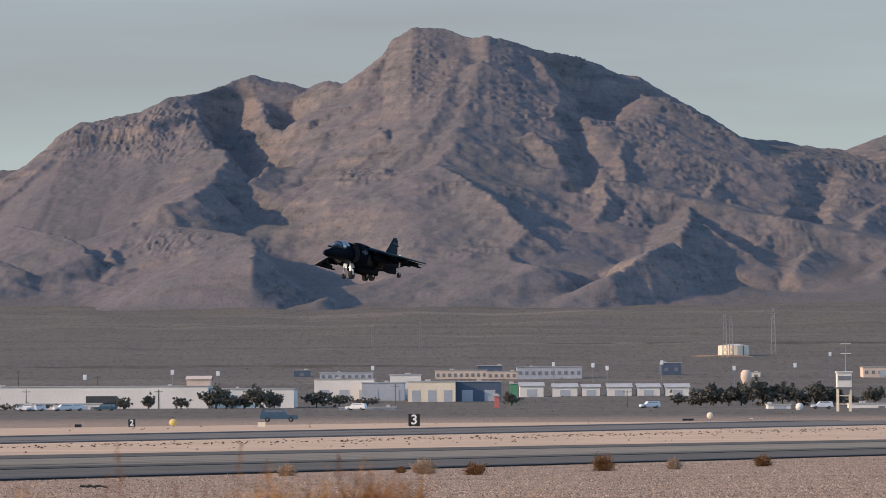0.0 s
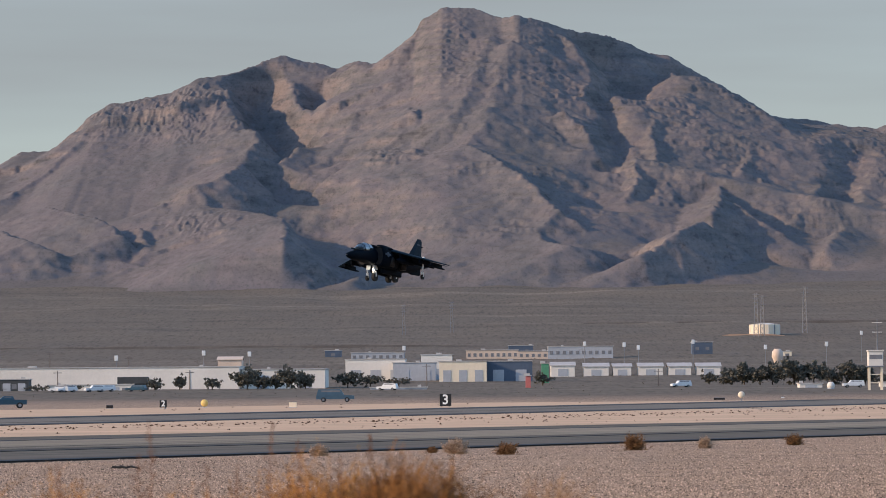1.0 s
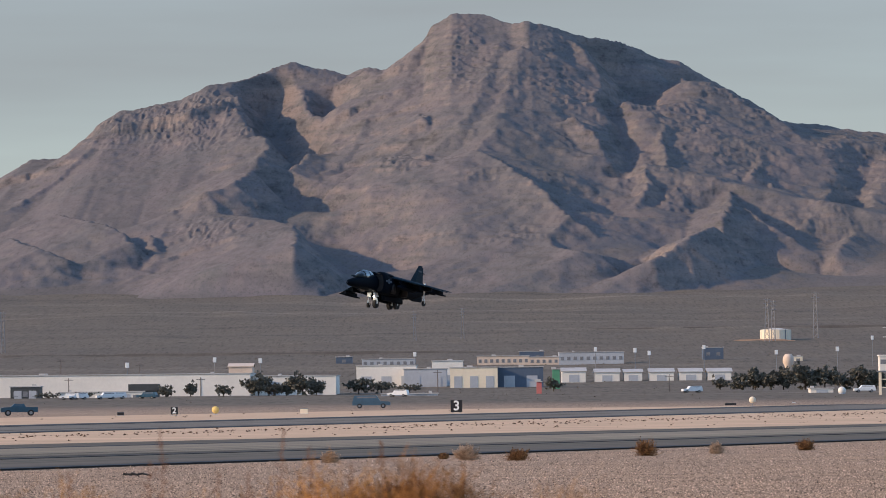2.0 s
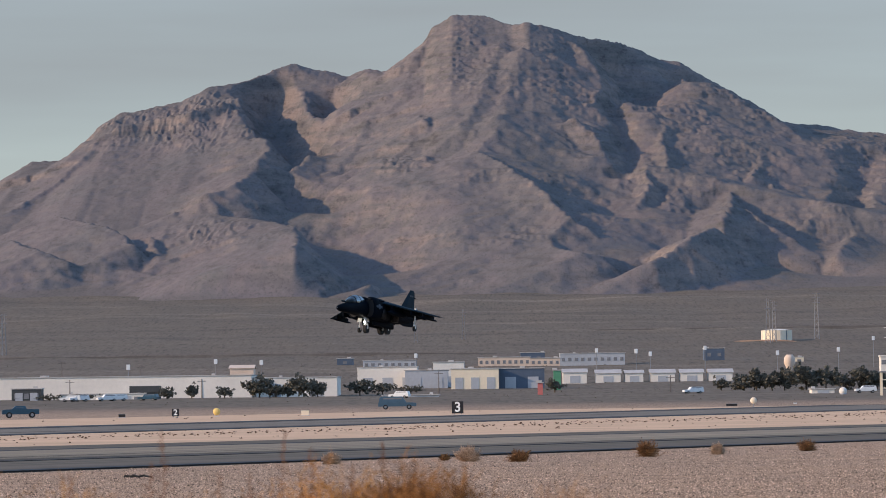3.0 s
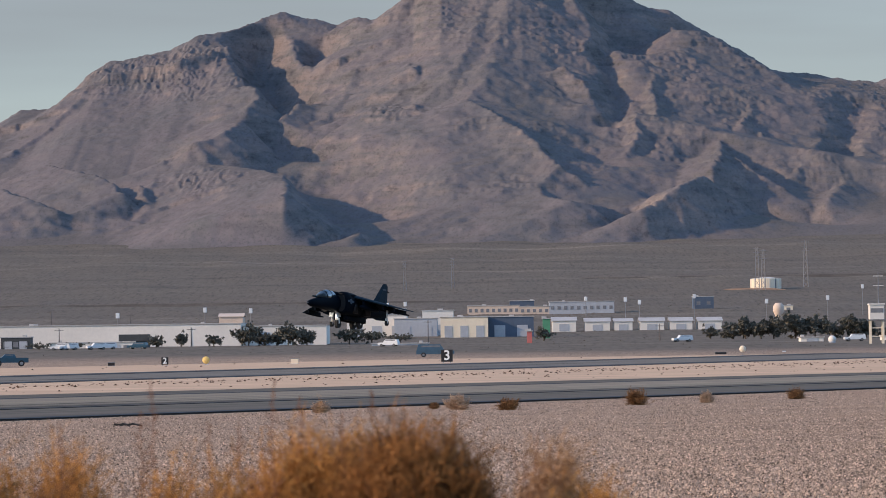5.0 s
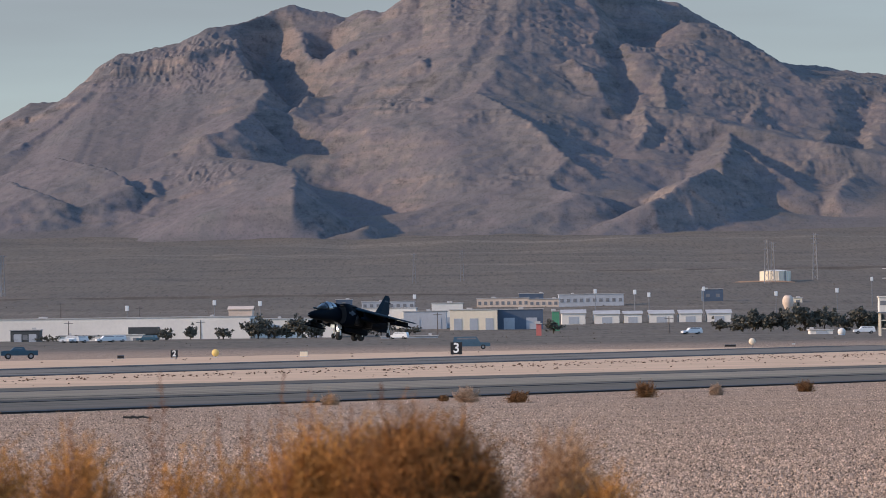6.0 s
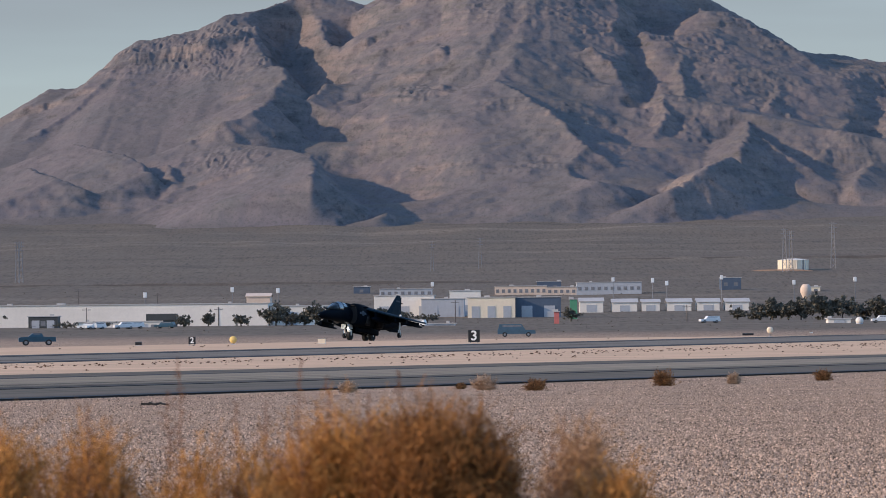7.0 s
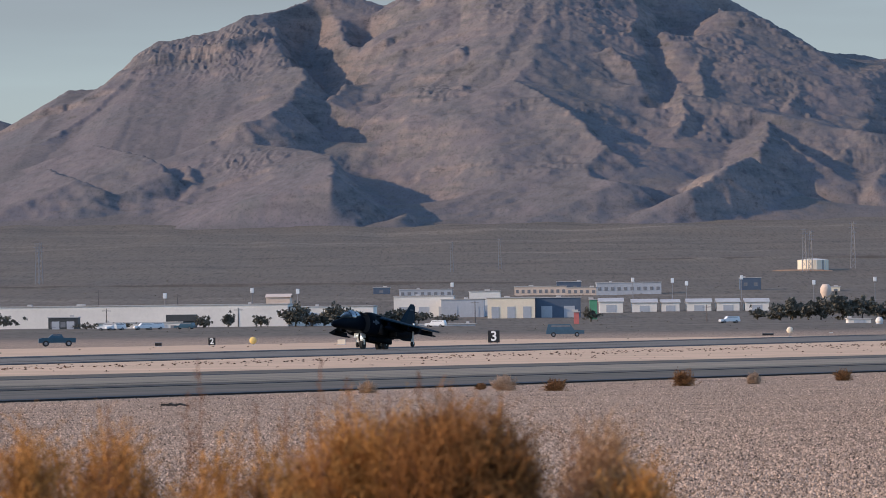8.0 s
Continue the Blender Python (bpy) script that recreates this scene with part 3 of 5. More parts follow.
def mountain(name, x_span, y_span, step, label, seed):
    cell = 4.0
    xc, yc = np.arange(x_span[0] - 8, x_span[1] + 8, cell), np.arange(y_span[0] - 8, y_span[1] + 8, cell)
    x, y = np.meshgrid(xc, yc)
    wx = x + 7 * fbm(x / 60, y / 90, seed, 3) + 3.2 * fbm(x / 14, y / 22, seed + 5, 2)
    wy = y + 12 * fbm(x / 60, y / 60, seed + 9, 3) + 4.0 * fbm(x / 15, y / 15, seed + 13, 2)
    base = face(x, y)
    z = base.copy()
    for line, left, right in RIDGES:
        d, side, top = along(wx, wy, line)
        fall = left + (right - left) * (0.5 + 0.5 * side)
        drop = fall * d
        z = softer_max(top - drop, z, 3.0)
    for line, depth, width in HOLLOWS:
        d, side, top = along(wx, wy, [(*p, 0.0) for p in line])
        z = z - depth * np.exp(-((d / width) ** 2) * 1.6)
    cx, cy, cz = (np.array(c) for c in zip(*CREST))
    behind = np.interp(x, cx, cy) - y
    off = np.clip(behind / 30, 0, 1)
    skyline = np.interp(x, cx, cz) - 0.10 * np.maximum(behind, 0)  # spurs keep below the crest
    z = -softer_max(-z, -skyline, 5.0)
    foot = np.clip((y - 3262) / 90, 0, 1)
    z = base + (z - base) * off * foot * foot * (3 - 2 * foot)
    up = np.clip((z - plain(y)) / 110, 0, 1)
    z = z + up * off * (2.0 * fbm(wx / 45, wy / 75, seed + 20, 4, 0.5) + 0.9 * fbm(x / 13, y / 18, seed + 60, 2))
    cut = worn(z, cell, 6, 0.009, 0.95) - z
    crest_lift = np.exp(-((behind / 26) ** 2))
    z = z + cut * np.clip(off, 0.12, 1) + 1.2 * crest_lift
    xs, ys = np.arange(x_span[0], x_span[1], step[0]), np.arange(y_span[0], y_span[1], step[1])
    z, off = finer(z, xc, yc, xs, ys), finer(off, xc, yc, xs, ys)
    x, y = np.meshgrid(xs, ys)
    floor = plain(y)
    up = np.clip((z - floor) / 120, 0, 1)
    loose = 0.2 + 0.8 * off
    craggy = np.zeros(x.shape)
    for px, pz, rx, rz, strength in CRAGS:
        q = np.sqrt(((x - px) / rx) ** 2 + ((z - pz) / rz) ** 2)
        craggy = np.maximum(craggy, strength * np.clip(2.2 - 1.8 * q, 0, 1))
    craggy = np.clip(craggy * np.clip(0.75 + 1.6 * fbm(x / 50, y / 90, seed + 44, 3), 0.1, 1.2), 0, 1.3)
    # outcrops stand proud in upright ribs and blocks; hard and soft beds dip to one side
    cliff = np.exp(-(((x + 265) / 120) ** 2))
    ribs = 2.2 * cliff * fbm(x / 8, y / 40, seed + 30, 3, 0.6, True) + 1.2 * (1 - 0.7 * cliff) * fbm(x / 11, y / 17, seed + 31, 3, 0.6, True) + 0.6 * fbm(x / 4.5, y / 7, seed + 33, 2)
    z = z + loose * craggy * ribs
    z = z + loose * up * (0.22 * fbm(x / 6, y / 14, seed + 35, 3, 0.6) + 0.4 * fbm(x / 17, y / 50, seed + 36, 2))
    z = z + up * (1 - off) * (1.7 * fbm(x / 14, y / 40, seed + 70, 4, 0.6))
    bed = 6.5
    q = (z + 0.05 * x + 6 * fbm(x / 150, y / 150, seed + 40, 2) + 2.0 * fbm(x / 40, y / 60, seed + 41, 3)) / bed
    fr = q - np.floor(q)
    step_z = (np.floor(q) + np.clip((fr - 0.45) / 0.3, 0, 1)) * bed
    z = z + loose * (0.05 * up + 0.20 * craggy * (1 - 0.7 * cliff)) * (step_z - q * bed + 0.3 * bed)
    z = np.maximum(z, floor - 8)
    return tagged(sheet(name, xs, ys, z, ROCK), label, "mountain", kind="structure")


def far_hill(name, crest, label, seed):
    """A plain hill behind the mountain's end."""
    xs, ys = np.arange(-1000, -250, 5.0), np.arange(4660, 4930, 6.0)
    x, y = np.meshgrid(xs, ys)
    cx, cz = (np.array(c) for c in zip(*crest))
    z = np.interp(x, cx, cz) - 0.5 * np.abs(y - 4780) + 5 * fbm(x / 60, y / 60, seed, 4)
    return tagged(sheet(name, xs, ys, z, ROCK), label, "mountain", kind="structure")


mountain("mountain", (-660, 600), (3260, 4640), (1.2, 2.2), "bare brown layered desert mountain with blue-shaded gullies", 5)
far_hill("mountain", BACK_CREST, "distant bare desert hill behind the mountain", 8)

# ---- airfield ----


def strip(name, near, far, material, z, label, category, parent=None, lead=0.7):
    """A long flat pavement between two edge lines, each given by two points, run on past both ends; it has a thickness."""
    (a, b), (c, d) = [[Vector(p) for p in pair] for pair in (near, far)]
    ends = [a + (a - b) * lead, b + (b - a) * lead, d + (d - c) * lead, c + (c - d) * lead]
    mid = sum(ends, Vector()) / 4
    along = math.atan2(b.y - a.y, b.x - a.x)
    inv = Matrix.Rotation(-along, 3, "Z")
    flat = [inv @ (p - mid) for p in ends]
    bm = bmesh.new()
    top = [bm.verts.new((p.x, p.y, 0)) for p in flat]
    low = [bm.verts.new((p.x, p.y, -0.25)) for p in flat]
    bm.faces.new(top)
    for i in range(4):
        bm.faces.new((low[i], low[(i + 1) % 4], top[(i + 1) % 4], top[i]))
    ob = mesh_object(name, bm, material)
    ob.matrix_world = Matrix.Translation((mid.x, mid.y, z)) @ Matrix.Rotation(along, 4, "Z")
    return tagged(ob, label, category, kind="structure")


def blend(e, f, k):
    return [tuple(p + (q - p) * k for p, q in zip(u, v)) for u, v in zip(e, f)]


TAXI_NEAR, TAXI_FAR = [(-9.99, 101.98, 0.00), (14.50, 148.20, 0.00)], [(-15.93, 162.67, 0.00), (22.15, 226.30, 0.00)]
RUN_NEAR, RUN_FAR = [(-22.26, 227.23, 0.00), (43.40, 443.31, 0.00)], [(-30.27, 309.01, 0.00), (73.05, 746.01, 0.00)]
SAND_FAR = [(-47.28, 482.78, 0.00), (97.19, 992.45, 0.00)]
strip("taxiway", TAXI_NEAR, TAXI_FAR, ASPHALT, 0.03, "dark weathered asphalt taxiway with paler worn lanes", "taxiway")
strip("taxiway_lane", blend(TAXI_NEAR, TAXI_FAR, 0.40), blend(TAXI_NEAR, TAXI_FAR, 0.76), ASPHALT_PALE, 0.038, "paler worn middle lane of the taxiway", "pavement")
# black strips colour in the shade at the edge drop and the joints
strip("taxiway_edge", TAXI_NEAR, blend(TAXI_NEAR, TAXI_FAR, 0.03), TAR_AND_SHADE, 0.046, "dark line along the taxiway edge, shade at the drop put in as colour", "pavement")
strip("taxiway_seam", blend(TAXI_NEAR, TAXI_FAR, 0.755), blend(TAXI_NEAR, TAXI_FAR, 0.785), TAR_AND_SHADE, 0.046, "dark tarred seam along the taxiway with joint shade in its colour", "pavement")
strip("taxiway_seam", blend(TAXI_NEAR, TAXI_FAR, 0.30), blend(TAXI_NEAR, TAXI_FAR, 0.312), TAR_AND_SHADE, 0.046, "dark tarred seam along the taxiway with joint shade in its colour", "pavement")
strip("sand_verge", TAXI_FAR, RUN_NEAR, SAND, 0.02, "pale pink sand between taxiway and runway", "ground")
strip("runway", RUN_NEAR, RUN_FAR, ASPHALT_GREY, 0.03, "grey asphalt runway with dark edges", "runway")
strip("runway_edge", RUN_NEAR, blend(RUN_NEAR, RUN_FAR, 0.11), TAR_AND_SHADE, 0.046, "dark band along the edge of the runway", "pavement")
strip("runway_edge", blend(RUN_NEAR, RUN_FAR, 0.78), RUN_FAR, TAR_AND_SHADE, 0.046, "dark band along the edge of the runway", "pavement")
strip("sand_verge", RUN_FAR, SAND_FAR, SAND, 0.02, "pale sand verge beyond the runway", "ground")


def rock_bits(name, count, place, size, material, label, category, seed, flat=0.6):
    """Many small stones as one mesh: squashed octahedra with uneven corners."""
    rs = np.random.RandomState(seed)
    base = np.array([(1, 0, 0), (0, 1, 0), (-1, 0, 0), (0, -1, 0), (0, 0, 1), (0, 0, -1)], float)
    tris = np.array([(0, 1, 4), (1, 2, 4), (2, 3, 4), (3, 0, 4), (1, 0, 5), (2, 1, 5), (3, 2, 5), (0, 3, 5)])
    centres = np.array([place(rs) for _ in range(count)])
    r = size[0] + (size[1] - size[0]) * rs.rand(count) ** 2.5
    ang = rs.rand(count) * 6.283
    co = base[None] * (0.7 + 0.6 * rs.rand(count, 6, 3))
    c, s = np.cos(ang)[:, None], np.sin(ang)[:, None]
    co = np.stack([co[..., 0] * c - co[..., 1] * s, co[..., 0] * s + co[..., 1] * c, co[..., 2] * flat], -1)
    co = co * r[:, None, None] + centres[:, None, :]
    faces = (tris[None] + (np.arange(count) * 6)[:, None, None]).reshape(-1, 3)
    me = bpy.data.meshes.new(name)
    me.from_pydata(co.reshape(-1, 3).tolist(), [], faces.tolist())
    me.materials.append(material)
    return tagged(new(name, me), label, category, kind="stuff")


def on_gravel(rs):
    """Even over the gravel as one sees it from the camera's stand, up to the taxiway's edge."""
    while True:
        y = 1.0 / (1 / 150.0 + (1 / 37.0 - 1 / 150.0) * rs.rand() ** 1.2)
        x = (rs.rand() * 2.5 - 1.4) * 0.105 * y
        edge = TAXI_NEAR[0][1] + (x - TAXI_NEAR[0][0]) * (TAXI_NEAR[1][1] - TAXI_NEAR[0][1]) / (TAXI_NEAR[1][0] - TAXI_NEAR[0][0])
        if y < edge - 0.3:
            return (x, y, 0.004)


rock_bits("gravel", 150000, on_gravel, (0.007, 0.021), GRAVEL, "loose pale gravel and small stones", "gravel", 4, 0.95)


# ---- plants ----


def twig_mesh(name, sprays, material, parent, label=""):
    """Thin three-sided twigs; each spray is a list of points with a start and end radius."""
    verts, faces = [], []
    for pts, r0, r1 in sprays:
        base = len(verts)
        n = len(pts)
        for i, p in enumerate(pts):
            r = r0 + (r1 - r0) * i / (n - 1)
            d = (pts[min(i + 1, n - 1)] - pts[max(i - 1, 0)]).normalized()
            u = d.cross(Vector((0.31, 0.87, 0.39))).normalized()
            w = d.cross(u)
            for k in range(3):
                a = k * 2.0944
                verts.append(p + (u * math.cos(a) + w * math.sin(a)) * r)
        for i in range(n - 1):
            for k in range(3):
                a, b = base + 3 * i + k, base + 3 * i + (k + 1) % 3
                faces.append((a, b, b + 3, a + 3))
    me = bpy.data.meshes.new(name)
    me.from_pydata([tuple(v) for v in verts], [], faces)
    me.materials.append(material)
    ob = new(name, me)
    ob.parent = parent
    if label:
        tagged(ob, label)
    return ob


def leaf_mesh(name, spots, size, material, parent, rnd, label=""):
    """Small bent leaves or seed husks, two triangles each."""
    verts, faces = [], []
    for p in spots:
        s = size * rnd.uniform(0.5, 1.4)
        d = Vector((rnd.gauss(0, 1), rnd.gauss(0, 1), rnd.gauss(0.3, 1))).normalized()
        u = d.orthogonal().normalized() * s * 0.45
        b = len(verts)
        verts += [p, p + d * s * 0.5 + u, p + d * s, p + d * s * 0.5 - u + d.cross(u) * 0.4]
        faces += [(b, b + 1, b + 2), (b, b + 2, b + 3)]
    me = bpy.data.meshes.new(name)
    me.from_pydata([tuple(v) for v in verts], [], faces)
    me.materials.append(material)
    ob = new(name, me)
    ob.parent = parent
    if label:
        tagged(ob, label)
    return ob


def branching(rnd, root, way, length, radius, depth, sprays, tips, bend=0.35, kids=4):
    pts = [root]
    d = way.normalized()
    for _ in range(4):
        d = (d + Vector((rnd.gauss(0, bend), rnd.gauss(0, bend), rnd.gauss(0.05, bend))) * 0.35).normalized()
        pts.append(pts[-1] + d * length / 4)
    sprays.append((pts, radius, radius * 0.55))
    tips.extend(pts[2:])
    if depth:
        for k in range(kids):
            i = rnd.randint(1, 4)
            w = (d + Vector((rnd.gauss(0, 0.7), rnd.gauss(0, 0.7), rnd.gauss(0.25, 0.5)))).normalized()
            branching(rnd, pts[i], w, length * rnd.uniform(0.45, 0.7), radius * 0.55, depth - 1, sprays, tips, bend, kids)


def tumbleweed(place, width, height, material, label, seed):
    rnd = random.Random(seed)
    top = empty("tumbleweed", pose(*place), label, "shrub", "tumbleweeds beside the taxiway")
    sprays, tips = [], []
    for i in range(150):
        a, e = rnd.uniform(0, 6.283), rnd.uniform(0.0, 1.45)
        w = Vector((math.cos(a) * math.cos(e) * width / 2, math.sin(a) * math.cos(e) * width / 2, math.sin(e) * height))
        branching(rnd, Vector((rnd.gauss(0, 0.03), rnd.gauss(0, 0.03), 0.02)), w, w.length * rnd.uniform(0.6, 0.9), 0.006, 1, sprays, tips, 0.5, 5)
    sprays = [([Vector((p.x, p.y, max(p.z, 0.004))) for p in pts], a, b) for pts, a, b in sprays]
    tagged(twig_mesh("tangle", sprays, material, top), kind="stuff")
    tagged(leaf_mesh("husk_cover", [t for t in tips if t.z > 0.01], 0.026, material, top, rnd), kind="stuff")
    return top


tumbleweed((4.02, 113.97, 0.0), 0.66, 0.34, WEED_BROWN, "round brown dry tumbleweed on gravel by the taxiway", 1)
tumbleweed((0.77, 108.01, 0.0), 0.59, 0.23, WEED_BROWN, "low brown dry tumbleweed on gravel by the taxiway", 2)
tumbleweed((-0.46, 109.46, 0.0), 0.67, 0.31, WEED_PALE, "pale brown open tumbleweed at the taxiway edge", 3)
tumbleweed((5.94, 116.55, 0.0), 0.39, 0.24, WEED_PALE, "small bleached tumbleweed on pale gravel", 4)
tumbleweed((8.59, 121.46, 0.0), 0.56, 0.24, WEED_BROWN, "flat brown dry tumbleweed by the taxiway", 5)
tumbleweed((-3.72, 107.77, 0.0), 0.46, 0.20, WEED_PALE, "small bleached tumbleweed at the taxiway edge", 6)
tumbleweed((-1.05, 111.72, 0.0), 0.20, 0.11, WEED_BROWN, "tiny dark tumbleweed at the taxiway edge", 7)


def tall_bush(place, width, height, seed, label, stems=60, density=1.0, spikes=0, twig=BUSH_RUST):
    """A dry rust-coloured thistle bush: a sheaf of stems that fan out, side twigs thick with husks."""
    rnd = random.Random(seed)
    top = empty("thistle_bush", pose(*place), label, "bush", "dry thistle bushes before the camera")
    sprays, tips, main, lead_tips = [], [], [], []
    for i in range(stems):
        a = rnd.uniform(0, 6.283)
        q = math.sqrt(rnd.random())
        foot = Vector((math.cos(a), math.sin(a), 0)) * q * width * 0.16
        end = Vector((math.cos(a) * q * width * 0.5, math.sin(a) * q * width * 0.42, height * (1 - 0.15 * q ** 3) * rnd.uniform(0.88, 1.0)))
        pts = [foot.lerp(end, k / 6) + Vector((rnd.gauss(0, 0.012), rnd.gauss(0, 0.012), 0)) for k in range(7)]
        main.append((pts, 0.006, 0.0022))
        for k in range(int(58 * density)):
            f = 1 - 0.6 * rnd.random() ** 1.3
            p = foot.lerp(end, f)
            w = Vector((rnd.gauss(0, 0.42), rnd.gauss(0, 0.42), rnd.uniform(0.6, 1.6)))
            branching(rnd, p, w, rnd.uniform(0.05, 0.15), 0.0016, 1, sprays, tips, 0.5, 3)
    for i in range(spikes):
        a, q = rnd.uniform(0, 6.283), rnd.random()
        foot = Vector((math.cos(a), math.sin(a), 0)) * q * width * 0.2
        end = Vector((math.cos(a) * q * width * 0.55, math.sin(a) * q * width * 0.3, height * rnd.uniform(0.98, 1.10)))
        pts = [foot.lerp(end, k / 6) + Vector((rnd.gauss(0, 0.008), rnd.gauss(0, 0.008), 0)) for k in range(7)]
        main.append((pts, 0.004, 0.0012))
        for k in range(12):
            p = foot.lerp(end, rnd.uniform(0.55, 1.0))
            branching(rnd, p, Vector((rnd.gauss(0, 0.5), rnd.gauss(0, 0.5), 0.8)), rnd.uniform(0.03, 0.07), 0.0012, 0, sprays, lead_tips)
    stalks = twig_mesh("sheaf", main, BUSH_STEM, top, "thin red-brown stems")
    tagged(stalks, kind="stuff")
    tagged(twig_mesh("tangle", sprays, twig, top), kind="stuff")
    husk = leaf_mesh("husk_cover", tips + lead_tips, 0.0078, twig, top, rnd, "tiny dry husks")
    tagged(husk, kind="stuff")
    return top


def thistle_stalk(place, height, seed):
    """One tall dead seed stalk: a wavering stem with short upturned side twigs, longer lower down."""
    rnd = random.Random(seed)
    top = empty("thistle_stalk", pose(*place), "tall thin dry thistle stalk on gravel", "stalk", "dry thistle stalks before the camera")
    pts = [Vector((rnd.gauss(0, 0.006), rnd.gauss(0, 0.006), height * k / 14)) for k in range(15)]
    stem = twig_mesh("stem", [(pts, 0.0045, 0.0012)], BUSH_STEM, top)
    sprays, tips = [], []
    for k in range(46):
        f = 1 - 0.42 * (k / 46) ** 1.1
        i = min(int(f * 14), 13)
        p = pts[i].lerp(pts[i + 1], f * 14 - i) if i < 14 else pts[14]
        a, reach = rnd.uniform(0, 6.283), 0.008 + (1 - f) * rnd.uniform(0.10, 0.32)
        branching(rnd, p, Vector((math.cos(a), math.sin(a), rnd.uniform(0.2, 0.9))), reach, 0.0013, 1 if reach > 0.06 else 0, sprays, tips, 0.4, 3)
    tagged(twig_mesh("side_growth", sprays, BUSH_STEM, stem), kind="stuff")
    tagged(leaf_mesh("husk_cover", tips, 0.007, BUSH_STEM, stem, rnd), kind="stuff")
    return top


# right half of the clump: its shade is put into darker twig colour
tall_bush((-0.18, 14.0, 0.0), 0.44, 1.20, 1, "dense brown dry thistle bush on gravel, darkened as the clump's shaded side", 105, 1.0, 2, BUSH_BROWN_SHADED)
tall_bush((-0.47, 14.3, 0.0), 0.56, 1.165, 2, "dense rust-brown dry thistle bush on gravel", 85, 1.0, 5)
tall_bush((-0.83, 13.6, 0.0), 0.40, 1.10, 3, "low rust-brown dry thistle bush on gravel", 30, 0.7, 4)
tall_bush((-1.29, 14.0, 0.0), 0.39, 1.13, 4, "open rust-brown dry thistle bush on gravel", 26, 0.7, 4)
tall_bush((-1.54, 13.6, 0.0), 0.32, 1.15, 5, "open rust-brown dry thistle bush on gravel", 26, 0.8, 2)
tall_bush((0.24, 14.6, 0.0), 0.25, 1.12, 6, "open pale-brown dry thistle bush on gravel", 26, 0.8, 3, BUSH_PALE)
tall_bush((0.37, 14.0, 0.0), 0.19, 1.03, 7, "low dark dry thistle bush on gravel", 22, 0.9, 1)
thistle_stalk((-0.99, 13.8, 0.0), 1.41, 1)
thistle_stalk((-0.63, 14.1, 0.0), 1.40, 2)
thistle_stalk((-1.26, 13.7, 0.0), 1.28, 3)
thistle_stalk((-0.73, 14.0, 0.0), 1.27, 4)
thistle_stalk((-0.56, 14.2, 0.0), 1.35, 5)
thistle_stalk((-0.33, 14.3, 0.0), 1.36, 6)
thistle_stalk((-0.42, 14.1, 0.0), 1.29, 7)
thistle_stalk((-0.82, 13.9, 0.0), 1.27, 8)
thistle_stalk((-1.04, 14.0, 0.0), 1.31, 9)
thistle_stalk((0.15, 14.4, 0.0), 1.16, 10)


def scrub_patch(name, count, place, size, material, label, seed):
    """Low scrub too small to tell apart: crumpled tufts of blades in one mesh."""
    rs = random.Random(seed)
    verts, faces = [], []
    for _ in range(count):
        x, y, z = place(rs)
        s = rs.uniform(*size)
        for k in range(16):
            a, e = rs.uniform(0, 6.283), rs.uniform(0.1, 1.5)
            d = Vector((math.cos(a) * math.cos(e), math.sin(a) * math.cos(e), math.sin(e) * 0.5)) * s * rs.uniform(0.5, 1.0)
            u = Vector((-math.sin(a), math.cos(a), 0)) * s * 0.16
            b = len(verts)
            p = Vector((x, y, z))
            verts += [tuple(p + u), tuple(p - u), tuple(p + d * 0.7 - u), tuple(p + d), tuple(p + d * 0.7 + u)]
            faces.append((b, b + 1, b + 2, b + 3, b + 4))
    me = bpy.data.meshes.new(name)
    me.from_pydata(verts, [], faces)
    me.materials.append(material)
    return tagged(new(name, me), label, "scrub", kind="stuff")


def between(e, f, lo, hi, a=-0.25, b=1.15):
    def place(rs):
        k, t = lo + (hi - lo) * rs.random() ** 1.0, rs.uniform(a, b)
        p = [u + (v - u) * t for u, v in zip(*e)]
        q = [u + (v - u) * t for u, v in zip(*f)]
        return tuple(u + (v - u) * k for u, v in zip(p, q))
    return place


scrub_patch("dry_scrub", 800, between(TAXI_FAR, RUN_NEAR, 0.46, 0.70), (0.05, 0.22), SCRUB, "rows of low dry brown scrub on the sand", 3)
scrub_patch("dry_scrub", 420, between(TAXI_FAR, RUN_NEAR, 0.08, 0.95), (0.04, 0.18), SCRUB, "scattered low dry scrub on the sand", 4)
scrub_patch("dry_scrub", 60, between(RUN_FAR, SAND_FAR, 0.3, 1.0), (0.10, 0.35), SCRUB, "scattered low dry scrub beyond the runway", 5)

# ---- airfield signs and lights ----

def text_mesh(word, size, depth):
    """Legend as a solid mesh with the built-in font, standing up in x and z, facing -y."""
    cu = bpy.data.curves.new("legend", "FONT")
    cu.body, cu.size, cu.extrude, cu.align_x, cu.align_y, cu.offset = word, size, depth, "CENTER", "CENTER", size * 0.02
    ob = new("legend", cu)
    dg = bpy.context.evaluated_depsgraph_get()
    me = bpy.data.meshes.new_from_object(ob.evaluated_get(dg))
    bpy.data.objects.remove(ob)
    me.transform(Matrix.Rotation(math.pi / 2, 4, "X"))
    return me


